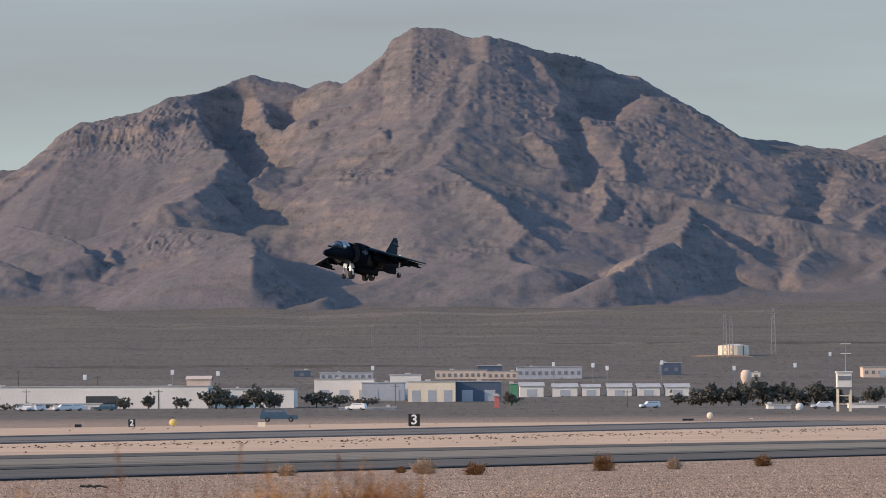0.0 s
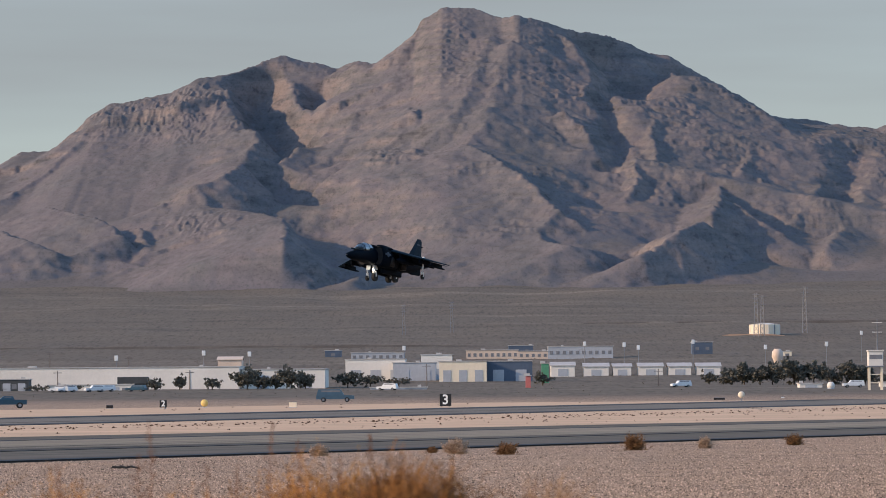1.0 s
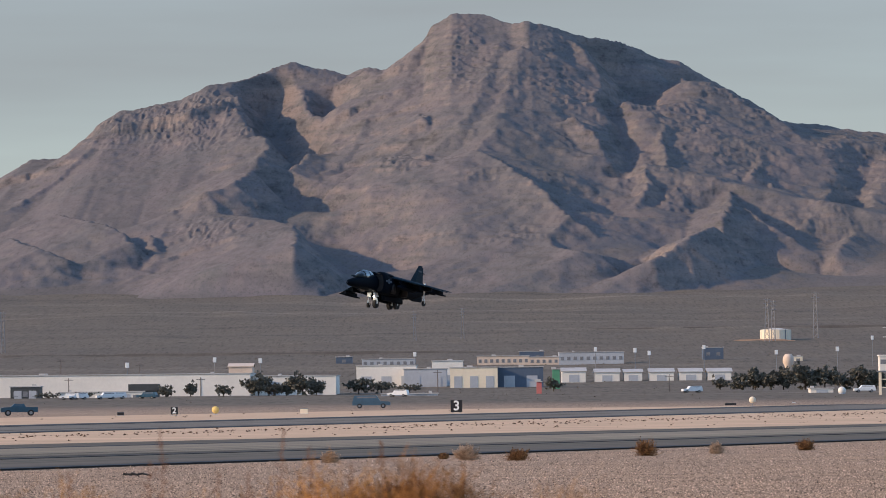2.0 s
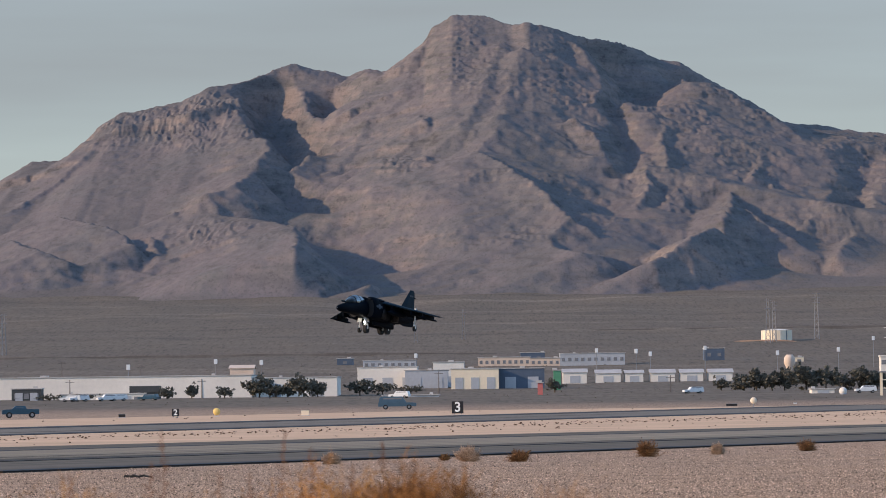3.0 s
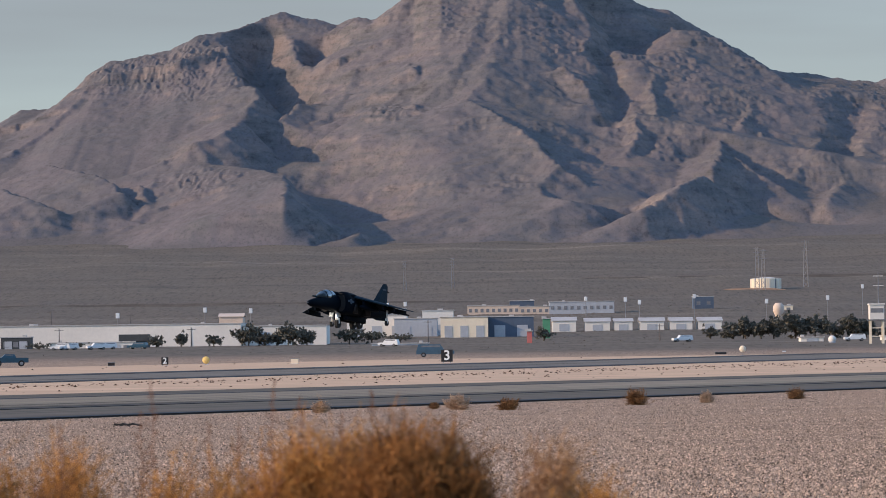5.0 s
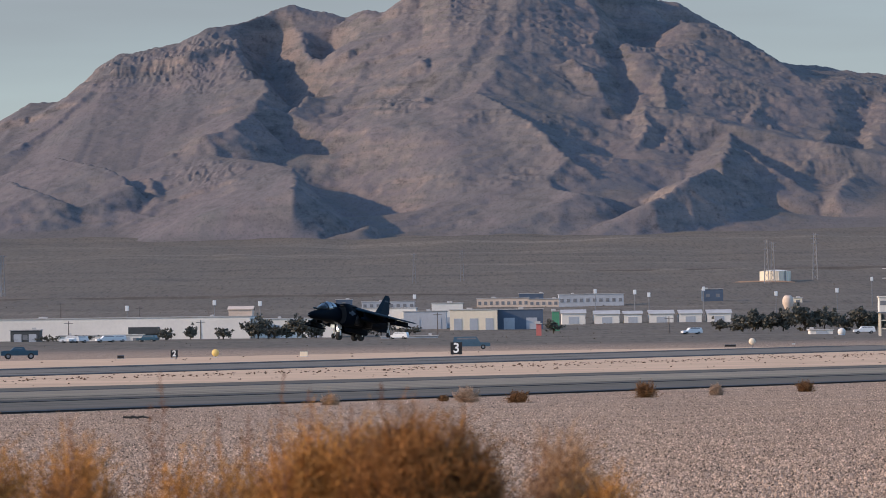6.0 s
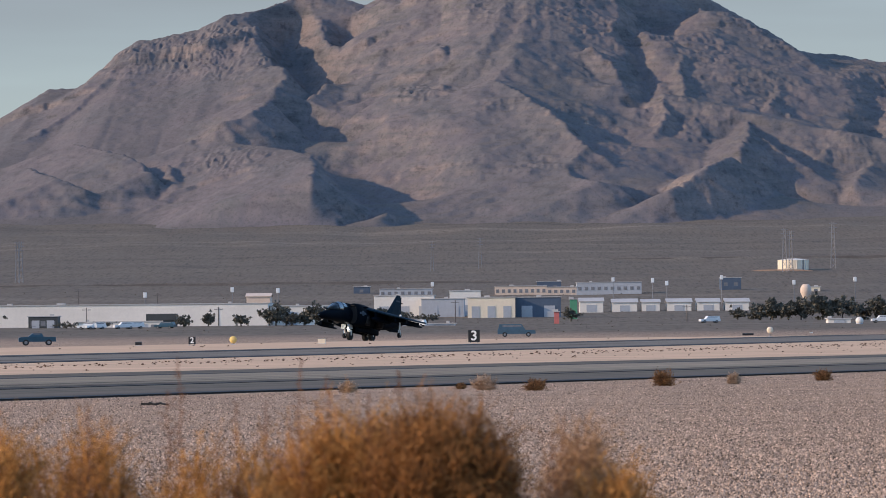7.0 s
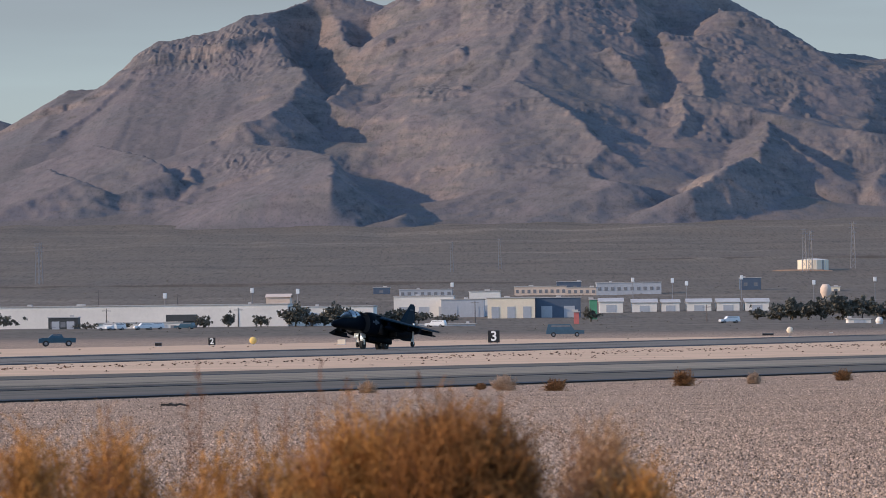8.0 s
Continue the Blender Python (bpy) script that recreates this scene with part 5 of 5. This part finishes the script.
def control_tower(place, height, width):
    top = empty("observation_tower", pose(*place), "white observation cabin on tall steel legs with an aerial", "tower")
    w = width / 2
    cab = height * 0.62
    for sx in (-1, 1):
        for sy in (-1, 1):
            part("leg", bm_box((sx * w * 0.85, sy * w * 0.85, cab / 2 - 0.5), (0.35, 0.35, cab + 1)), CREAM_WALL, top)
    for k in (0.3, 0.65):
        for s in (-1, 1):
            part("brace", bm_box((0, s * w * 0.85, cab * k), (width * 0.85, 0.15, 0.2)), CREAM_WALL, top)
    c = part("cabin", bm_box((0, 0, cab + (height - cab) / 2), (width, width, height - cab), bev=0.1), WHITE_WALL, top)
    part("window", bm_box((0, -w - 0.01, height - (height - cab) * 0.38), (width * 0.86, 0.06, (height - cab) * 0.3)), WINDOW, c)
    part("roof", bm_box((0, 0, height + 0.15), (width * 1.12, width * 1.12, 0.3), bev=0.05), WHITE_WALL, top)
    part("platform", bm_box((0, 0, cab - 0.1), (width * 1.15, width * 1.15, 0.2)), STEEL, top)
    part("aerial", bm_tube((w * 0.3, 0, height), (w * 0.3, 0, height * 1.85), 0.14, 0.07), STEEL, top)
    for k in (1.5, 1.75):
        part("aerial_arm", bm_box((w * 0.3, 0, height * k), (width * 0.7, 0.12, 0.14)), WHITE_WALL, top)
    return top


def radome(place, radius):
    top = empty("radome", pose(*place), "small white dome on the airfield edge", "dome")
    bm = bmesh.new()
    bmesh.ops.create_icosphere(bm, subdivisions=3, radius=radius, matrix=Matrix.Translation((0, 0, radius * 0.8)))
    part("dome", bm, WHITE_WALL, top)
    part("base", bm_tube((0, 0, -0.3), (0, 0, radius * 0.4), radius * 0.85, sides=20), GREY_WALL, top)
    return top



def earth_bank(place, length, height, width, material, label):
    top_w = width * 0.35
    bm = bmesh.new()
    rings = []
    dice = random.Random(int(length))
    n = max(6, int(length / 8))
    for i in range(n + 1):
        x, h = -length / 2 + length * i / n, height * dice.uniform(0.75, 1.15) * min(1, 6 * min(i, n - i) / n + 0.15)
        rings.append([(x, -width / 2, -1), (x, -top_w / 2, h), (x, top_w / 2, h), (x, width / 2, -1)])
    add_loft(bm, rings)
    bmesh.ops.recalc_face_normals(bm, faces=bm.faces)
    ob = mesh_object("earth_bank", bm, material)
    ob.matrix_world = pose(*place)
    return tagged(ob, label, "bank", kind="structure")



earth_bank((-159.74, 2190, 23.72), 330, 1.0, 9, BANK_DARK, "long dark earth bank across the fan")
earth_bank((149.09, 2560, 39.60), 210, 0.8, 8, BANK_DARK, "long dark earth bank across the fan")
earth_bank((142.24, 2318, 29.11), 34, 0.9, 7, BANK_TAN, "low tan earth bank beside the water tank")

def on_flat(y0, y1, half):
    def place(rs):
        y = rs.uniform(y0, y1)
        return (rs.uniform(-1.25, 1.05) * half, y, float(plain(y)) - 0.1)
    return place


scrub_patch("desert_brush", 1100, on_flat(900, 1560, 150), (0.2, 0.6), BRUSH, "dusty brown brush on the flat before the town", 11)
scrub_patch("desert_brush", 1200, on_flat(1560, 2300, 230), (0.3, 0.9), BRUSH, "dusty brown brush between the town blocks", 12)

water_tank((149.96, 2330, 29.63), 7.86, 5.42)
water_tower((90.60, 1350, 4.07), 9.60, 1.69)
control_tower((88.72, 1000, 1.26), 8.52, 3.25)
radome((82.80, 1050, 1.59), 0.92)

# ---- the jet: x forward, y to port, z up; the origin lies on the ground under the main wheels ----


def jump_jet():
    jet = empty("jet_aircraft", pose(0, 0, 0), "dark grey jump jet landing with its wheels down", "aircraft")
    X = 7.9  # metres from the nose tip back to the main wheels
    # body: distance behind the nose, half width, centre height, height above and below the centre
    rows = [(0.0, 0.05, 1.24, 0.05, 0.05), (0.12, 0.17, 1.25, 0.17, 0.17), (0.5, 0.29, 1.29, 0.25, 0.27), (1.2, 0.41, 1.37, 0.34, 0.37), (2.2, 0.53, 1.48, 0.45, 0.47),
            (3.2, 0.60, 1.57, 0.52, 0.58), (4.0, 0.66, 1.63, 0.62, 0.67), (5.0, 0.80, 1.66, 0.72, 0.74), (6.2, 0.88, 1.66, 0.74, 0.78), (7.6, 0.86, 1.66, 0.68, 0.76),
            (9.0, 0.72, 1.70, 0.56, 0.78), (10.4, 0.56, 1.74, 0.44, 0.68), (11.6, 0.42, 1.80, 0.34, 0.54), (12.8, 0.24, 1.86, 0.22, 0.26), (13.6, 0.13, 1.90, 0.14, 0.13), (14.1, 0.06, 1.92, 0.07, 0.06)]
    rows = [(4.0 - (4.0 - d) * 0.91 if d < 4 else d, *rest) for d, *rest in rows]
    bm = bmesh.new()
    add_loft(bm, [superellipse(X - d, 0, zc, w, up, dn, 24, 2.3) for d, w, zc, up, dn in rows])
    fus = part("fuselage", bm, PAINT_DARK, jet, smooth=True)
    # spine and windscreen
    bm = bmesh.new()
    add_loft(bm, [superellipse(X - d, 0, zc, w, up, 0.3, 16, 2.0) for d, w, zc, up in ((4.4, 0.42, 2.12, 0.42), (5.0, 0.42, 2.12, 0.42), (6.5, 0.40, 2.1, 0.38), (8.5, 0.32, 2.05, 0.30), (10.5, 0.2, 2.0, 0.16), (11.6, 0.1, 1.98, 0.1))])
    part("spine", bm, PAINT_DARK, jet, smooth=True)
    bm = bmesh.new()
    add_loft(bm, [superellipse(X - d, 0, 1.86, w, up, 0.1, 20, 2.0) for d, w, up in ((1.75, 0.12, 0.04), (2.1, 0.32, 0.26), (2.6, 0.43, 0.54), (3.2, 0.46, 0.68), (3.9, 0.45, 0.66), (4.5, 0.41, 0.56))])
    can = part("canopy", bm, CANOPY, jet, "clear bubble canopy", smooth=True)
    bm = bmesh.new()
    for d, w, up in ((2.6, 0.45, 0.57), (3.35, 0.475, 0.685)):
        ring0, ring1 = superellipse(X - d, 0, 1.86, w, up, 0.02, 20, 2.0), superellipse(X - d - 0.07, 0, 1.86, w * 1.01, up * 1.01, 0.02, 20, 2.0)
        add_loft(bm, [ring0, ring1], False)
    part("frame", bm, PAINT_DARK, can)
    part("seat", bm_box((X - 3.6, 0, 2.05), (0.35, 0.45, 0.75), bev=0.05), DARK, can, "black ejection seat")
    part("nose_probe", bm_tube((X - 0.37, 0, 1.24), (X - 0.05, 0, 1.24), 0.025, 0.012), STEEL, jet)
    part("sensor_fairing", bm_box((X - 1.35, 0, 1.84), (0.5, 0.16, 0.12), bev=0.04), PAINT_MID, jet)
    for s in (1, -1):
        # big half-round intakes, closed; black mouth plates colour in the hollow's shade
        bm = bmesh.new()
        add_loft(bm, [superellipse(X - d, s * y, 1.66, w, h, h, 22, 2.2) for d, y, w, h in ((4.25, 0.68, 0.46, 0.78), (4.35, 0.70, 0.52, 0.84), (4.9, 0.72, 0.56, 0.88), (6.0, 0.66, 0.56, 0.86), (7.2, 0.5, 0.52, 0.78))])
        ink = part("intake", bm, PAINT_DARK, jet, smooth=True)
        bm = bmesh.new()
        add_loft(bm, [superellipse(X - d, s * 0.69, 1.66, w, h, h, 22, 2.2) for d, w, h in ((4.235, 0.40, 0.70), (4.24, 0.38, 0.68))])
        part("mouth", bm, DARK, ink, "black plate for the shaded hollow of the intake")
        # swivelling nozzles, turned down for the landing
        for d, r in ((5.7, 0.36), (8.0, 0.34)):
            bm = bmesh.new()
            yb = s * (1.05 if d < 7 else 0.92)
            add_loft(bm, [[(X - d + r * math.cos(a) * k, yb + r * math.sin(a) * k * 0.85, z) for a in [i * math.pi / 8 for i in range(16)]] for z, k in ((1.7, 0.7), (1.5, 1.0), (1.2, 0.95), (0.95, 0.85))])
            part("nozzle", bm, NOZZLE, jet, "burnt steel swivel nozzle", smooth=True)
        # wing with droop, swept edges and flap
        bm = bmesh.new()
        secs = []
        for k in [i / 8 for i in range(9)]:
            y = 0.55 + (4.62 - 0.55) * k
            le, te = 5.1 + (7.75 - 5.1) * k, 8.9 + (8.95 - 8.9) * k
            zc = 2.28 - 0.235 * (y - 0.55)
            th = 0.21 * (1 - k) + 0.05 * k
            ring = []
            for f, up in ((0, 0), (0.06, 0.55), (0.25, 1.0), (0.55, 0.8), (1.0, 0.05), (1.0, -0.05), (0.55, -0.5), (0.25, -0.6), (0.06, -0.4)):
                ring.append((X - (le + (te - le) * f), s * y, zc + th * up))
            secs.append(ring if s > 0 else ring[::-1])
        add_loft(bm, secs)
        wing = part("wing", bm, PAINT_MID, jet)
        bm = bmesh.new()
        for k0, k1 in ((0.05, 0.58),):
            a0, a1 = 0.55 + 4.07 * k0, 0.55 + 4.07 * k1
            for y0, y1 in ((a0, a1),):
                z0, z1 = 2.28 - 0.235 * (y0 - 0.55), 2.28 - 0.235 * (y1 - 0.55)
                q = [(X - 8.8, s * y0, z0), (X - 8.8, s * y1, z1), (X - 9.45, s * y1, z1 - 0.45), (X - 9.5, s * y0, z0 - 0.5)]
                top = [bm.verts.new(p) for p in q]
                low = [bm.verts.new((p[0], p[1], p[2] - 0.07)) for p in q]
                bm.faces.new(top), bm.faces.new(low[::-1])
                for i in range(4):
                    bm.faces.new((top[i], low[i], low[(i + 1) % 4], top[(i + 1) % 4]))
        bmesh.ops.recalc_face_normals(bm, faces=bm.faces)
        part("flap", bm, PAINT_DARK, wing, "lowered landing flap")
        part("root_extension", bm_box((X - 4.9, s * 0.85, 2.27), (1.5, 0.5, 0.06), Matrix.Rotation(radians(-18 * s), 4, "Z")), PAINT_DARK, jet)
        # pylons, with a rail or a stubby store on some
        for y, long, deep, store in ((1.75, 2.0, 0.34, 0.20), (2.95, 1.6, 0.30, 0.0), (3.75, 1.9, 0.26, 0.085)):
            zc = 2.25 - 0.235 * (y - 0.55)
            d = 5.1 + (7.75 - 5.1) * (y - 0.55) / 4.07 + 0.9
            pl = part("pylon", bm_box((X - d, s * y, zc - deep / 2 - 0.05), (long, 0.12, deep), bev=0.03), PAINT_DARK, jet)
            if store:
                bm = bmesh.new()
                zz = zc - deep - store
                add_loft(bm, [[(X - d + x * long * 0.75, s * y + r * store * math.cos(a), zz + r * store * math.sin(a)) for a in [i * math.pi / 6 for i in range(12)]] for x, r in ((1.05, 0.1), (0.9, 0.6), (0.6, 1.0), (-0.6, 1.0), (-0.95, 0.6), (-1.05, 0.3))])
                part("store", bm, PAINT_DARK, pl, smooth=True)
        # tailplane with droop
        bm = bmesh.new()
        secs = []
        for k in (0, 0.5, 1):
            y = 0.2 + 1.92 * k
            le, te = 11.6 + 1.15 * k, 13.35 + 0.2 * k
            zc, th = 2.30 - 0.22 * (y - 0.2), 0.09 * (1 - 0.7 * k)
            ring = [(X - (le + (te - le) * f), s * y, zc + th * up) for f, up in ((0, 0), (0.3, 1), (1, 0.1), (1, -0.1), (0.3, -1))]
            secs.append(ring if s > 0 else ring[::-1])
        add_loft(bm, secs)
        part("tailplane", bm, PAINT_MID, jet)
        # outrigger wheel under mid wing
        y = s * 2.4
        zt = 2.20 - 0.235 * 1.85
        rig = part("outrigger", bm_tube((-0.75, y, zt), (-0.52, y, 0.55), 0.085, 0.06), GEAR_WHITE, jet, "white outrigger leg")
        part("fork", bm_box((-0.5, y, 0.40), (0.10, 0.20, 0.40), bev=0.02), GEAR_WHITE, rig)
        part("wheel", bm_tube((-0.5, y - 0.08, 0.21), (-0.5, y + 0.08, 0.21), 0.2, sides=18), RUBBER, rig, "black rubber wheel")
        # belly strakes
        part("strake", bm_box((X - 6.9, s * 0.42, 0.66), (3.2, 0.34, 0.46), bev=0.12), PAINT_DARK, jet)
        # main wheels, one each side of the leg
        part("main_wheel", bm_tube((0, s * 0.16, 0.37), (0, s * 0.40, 0.37), 0.37, sides=20), RUBBER, jet, "black rubber wheel")
    part("main_leg", bm_tube((0, 0, 1.3), (0, 0, 0.35), 0.13, 0.10), GEAR_WHITE, jet, "white main gear leg")
    part("main_axle", bm_tube((0, -0.42, 0.37), (0, 0.42, 0.37), 0.08), GEAR_WHITE, jet)
    part("main_gear_door", bm_box((0.7, 0.5, 0.95), (1.0, 0.04, 0.5)), PAINT_DARK, jet)
    # nose gear
    nl = part("nose_leg", bm_tube((3.15, 0, 1.4), (2.95, 0, 0.35), 0.11, 0.085), GEAR_WHITE, jet, "white nose gear leg")
    part("fork", bm_box((2.95, 0, 0.55), (0.16, 0.34, 0.42), bev=0.03), GEAR_WHITE, nl)
    part("drag_brace", bm_tube((2.35, 0, 1.3), (2.98, 0, 0.75), 0.06), GEAR_WHITE, nl)
    part("nose_wheel", bm_tube((2.95, -0.12, 0.33), (2.95, 0.12, 0.33), 0.33, sides=20), RUBBER, jet, "black rubber wheel")
    part("gear_door", bm_box((3.4, 0.30, 1.12), (0.6, 0.04, 0.34), Matrix.Rotation(radians(14), 4, "X")), GEAR_WHITE, jet, "white inside of a gear door")
    part("gear_door", bm_box((3.4, -0.30, 1.12), (0.6, 0.04, 0.34), Matrix.Rotation(radians(-14), 4, "X")), GEAR_WHITE, jet, "white inside of a gear door")
    part("landing_light", bm_tube((3.16, 0, 0.98), (3.19, 0, 0.98), 0.07, 0.085, 14), LIGHT_GLOW, jet, "bright landing light")
    # fin, rudder and ventral fin
    bm = bmesh.new()
    secs = []
    for k in (0, 0.35, 0.7, 1.0):
        z = 1.95 + 2.02 * k
        le, te = 10.2 + 2.25 * k, 13.0 + 0.22 * k
        th = 0.13 * (1 - 0.65 * k)
        secs.append([(X - (le + (te - le) * f), th * w, z) for f, w in ((0, 0), (0.3, 1), (0.75, 0.6), (0.75, -0.6), (0.3, -1))])
    add_loft(bm, secs)
    fin = part("fin", bm, PAINT_MID, jet, "swept grey tail fin")
    bm = bmesh.new()
    secs = []
    for k in (0, 0.5, 0.92):
        z = 2.0 + 2.02 * k
        le, te = 10.2 + 2.25 * k, 13.0 + 0.22 * k
        secs.append([(X - (le + (te - le) * f), w * 0.07 * (1 - 0.6 * k), z) for f, w in ((0.77, 1), (1, 0.1), (1, -0.1), (0.77, -1))])
    add_loft(bm, secs)
    part("rudder", bm, PAINT_MID, fin)
    bm = bmesh.new()
    add_loft(bm, [[(X - d, 0.04, z), (X - d, -0.04, z), (X - d, -0.04, z2), (X - d, 0.04, z2)] for d, z, z2 in ((9.9, 1.4, 1.2), (11.3, 1.5, 1.02), (12.6, 1.7, 1.08), (12.8, 1.75, 1.2))])
    part("ventral_fin", bm, PAINT_DARK, jet)
    part("blade_aerial", bm_box((X - 6.6, 0, 2.55), (0.28, 0.03, 0.22)), PAINT_DARK, jet)
    part("blade_aerial", bm_box((X - 9.6, 0, 1.05), (0.25, 0.03, 0.25)), PAINT_DARK, jet)
    part("tail_sensor", bm_tube((X - 13.05, 0, 3.4), (X - 13.4, 0, 3.4), 0.06, 0.03), PAINT_DARK, jet)
    # faded markings on the intake cheeks and fin
    for s in (1, -1):
        mk = part("marking", bm_box((3.1, s * 1.275, 1.78), (0.95, 0.02, 0.16), bev=0.005), MARKING, jet, "faded pale grey bar")
        part("disc", bm_tube((3.1, s * 1.27, 1.78), (3.1, s * 1.295, 1.78), 0.2, sides=20), MARKING, mk)
        part("fin_stripe", bm_box((X - 12.5, s * 0.075, 3.5), (0.55, 0.012, 0.12)), MARKING, jet)
    # the airframe sits nose-high on its wheels
    gear = {"outrigger", "main_wheel", "main_leg", "main_axle", "nose_leg", "nose_wheel", "gear_door", "landing_light"}
    raised = Matrix(((1, 0, 0, 0), (0, 1, 0, 0), (0.105, 0, 1, 0), (0, 0, 0, 1)))
    hang = {"outrigger": 0.20, "nose_leg": 0.09, "nose_wheel": 0.09}  # the sprung legs ride above the main wheels
    for o in jet.children:
        kind = o.name.split(".")[0]
        for p in (o, *o.children) if kind in hang else ():
            p.data.transform(Matrix.Translation((0, 0, hang[kind])))
        if kind not in gear:
            for p in (o, *o.children):
                p.data.transform(raised)
    return jet


jet = jump_jet()
service_van = car((-25.0, 690, 0.15), 180, VAN_BLUE, "slate blue service van driving beyond the runway", 5.8, 1.95)

# seconds, place of the main wheels, nose-up pitch, bank and heading
JET_ROWS = [
    (0.0, -5.76, 352.00, 11.76, -0.3, 0.0, 244.6),
    (0.5, -5.99, 351.55, 10.93, -0.3, 0.0, 244.5),
    (1.0, -6.33, 351.10, 10.05, -0.3, 0.0, 244.3),
    (1.5, -6.69, 350.65, 9.25, -0.3, 0.0, 244.2),
    (3.0, -7.85, 349.30, 6.60, -0.2, 0.0, 243.7),
    (3.5, -8.22, 348.85, 5.57, -0.2, 0.0, 243.6),
    (4.0, -8.54, 348.40, 4.63, -0.2, 0.0, 243.4),
    (4.5, -8.86, 347.95, 3.85, -0.2, 0.0, 243.3),
    (6.0, -9.77, 346.60, 1.59, -0.1, 0.0, 242.9),
    (6.5, -10.04, 346.15, 1.06, -0.1, 0.0, 242.7),
    (7.0, -10.27, 345.70, 0.63, -0.1, 0.0, 242.6),
    (7.5, -10.49, 345.25, 0.30, -0.1, 0.0, 242.4),
    (8.0, -10.75, 344.80, 0.00, 0.0, 0.0, 242.3),
]


def motions():
    walk(jet, [(t, pose(x, y, z, bank, -pitch, heading)) for t, x, y, z, pitch, bank, heading in JET_ROWS])
    # the van drives along the far side of the runway
    van_rows = [(0.0, -25.0), (1.5, -19.3), (3.0, -13.6), (4.5, -8.1), (6.0, -2.1), (7.0, 2.1), (8.0, 6.5)]
    walk(service_van, [(t, pose(x, 690, 0.15, 0, 0, 180)) for t, x in van_rows])


motions()
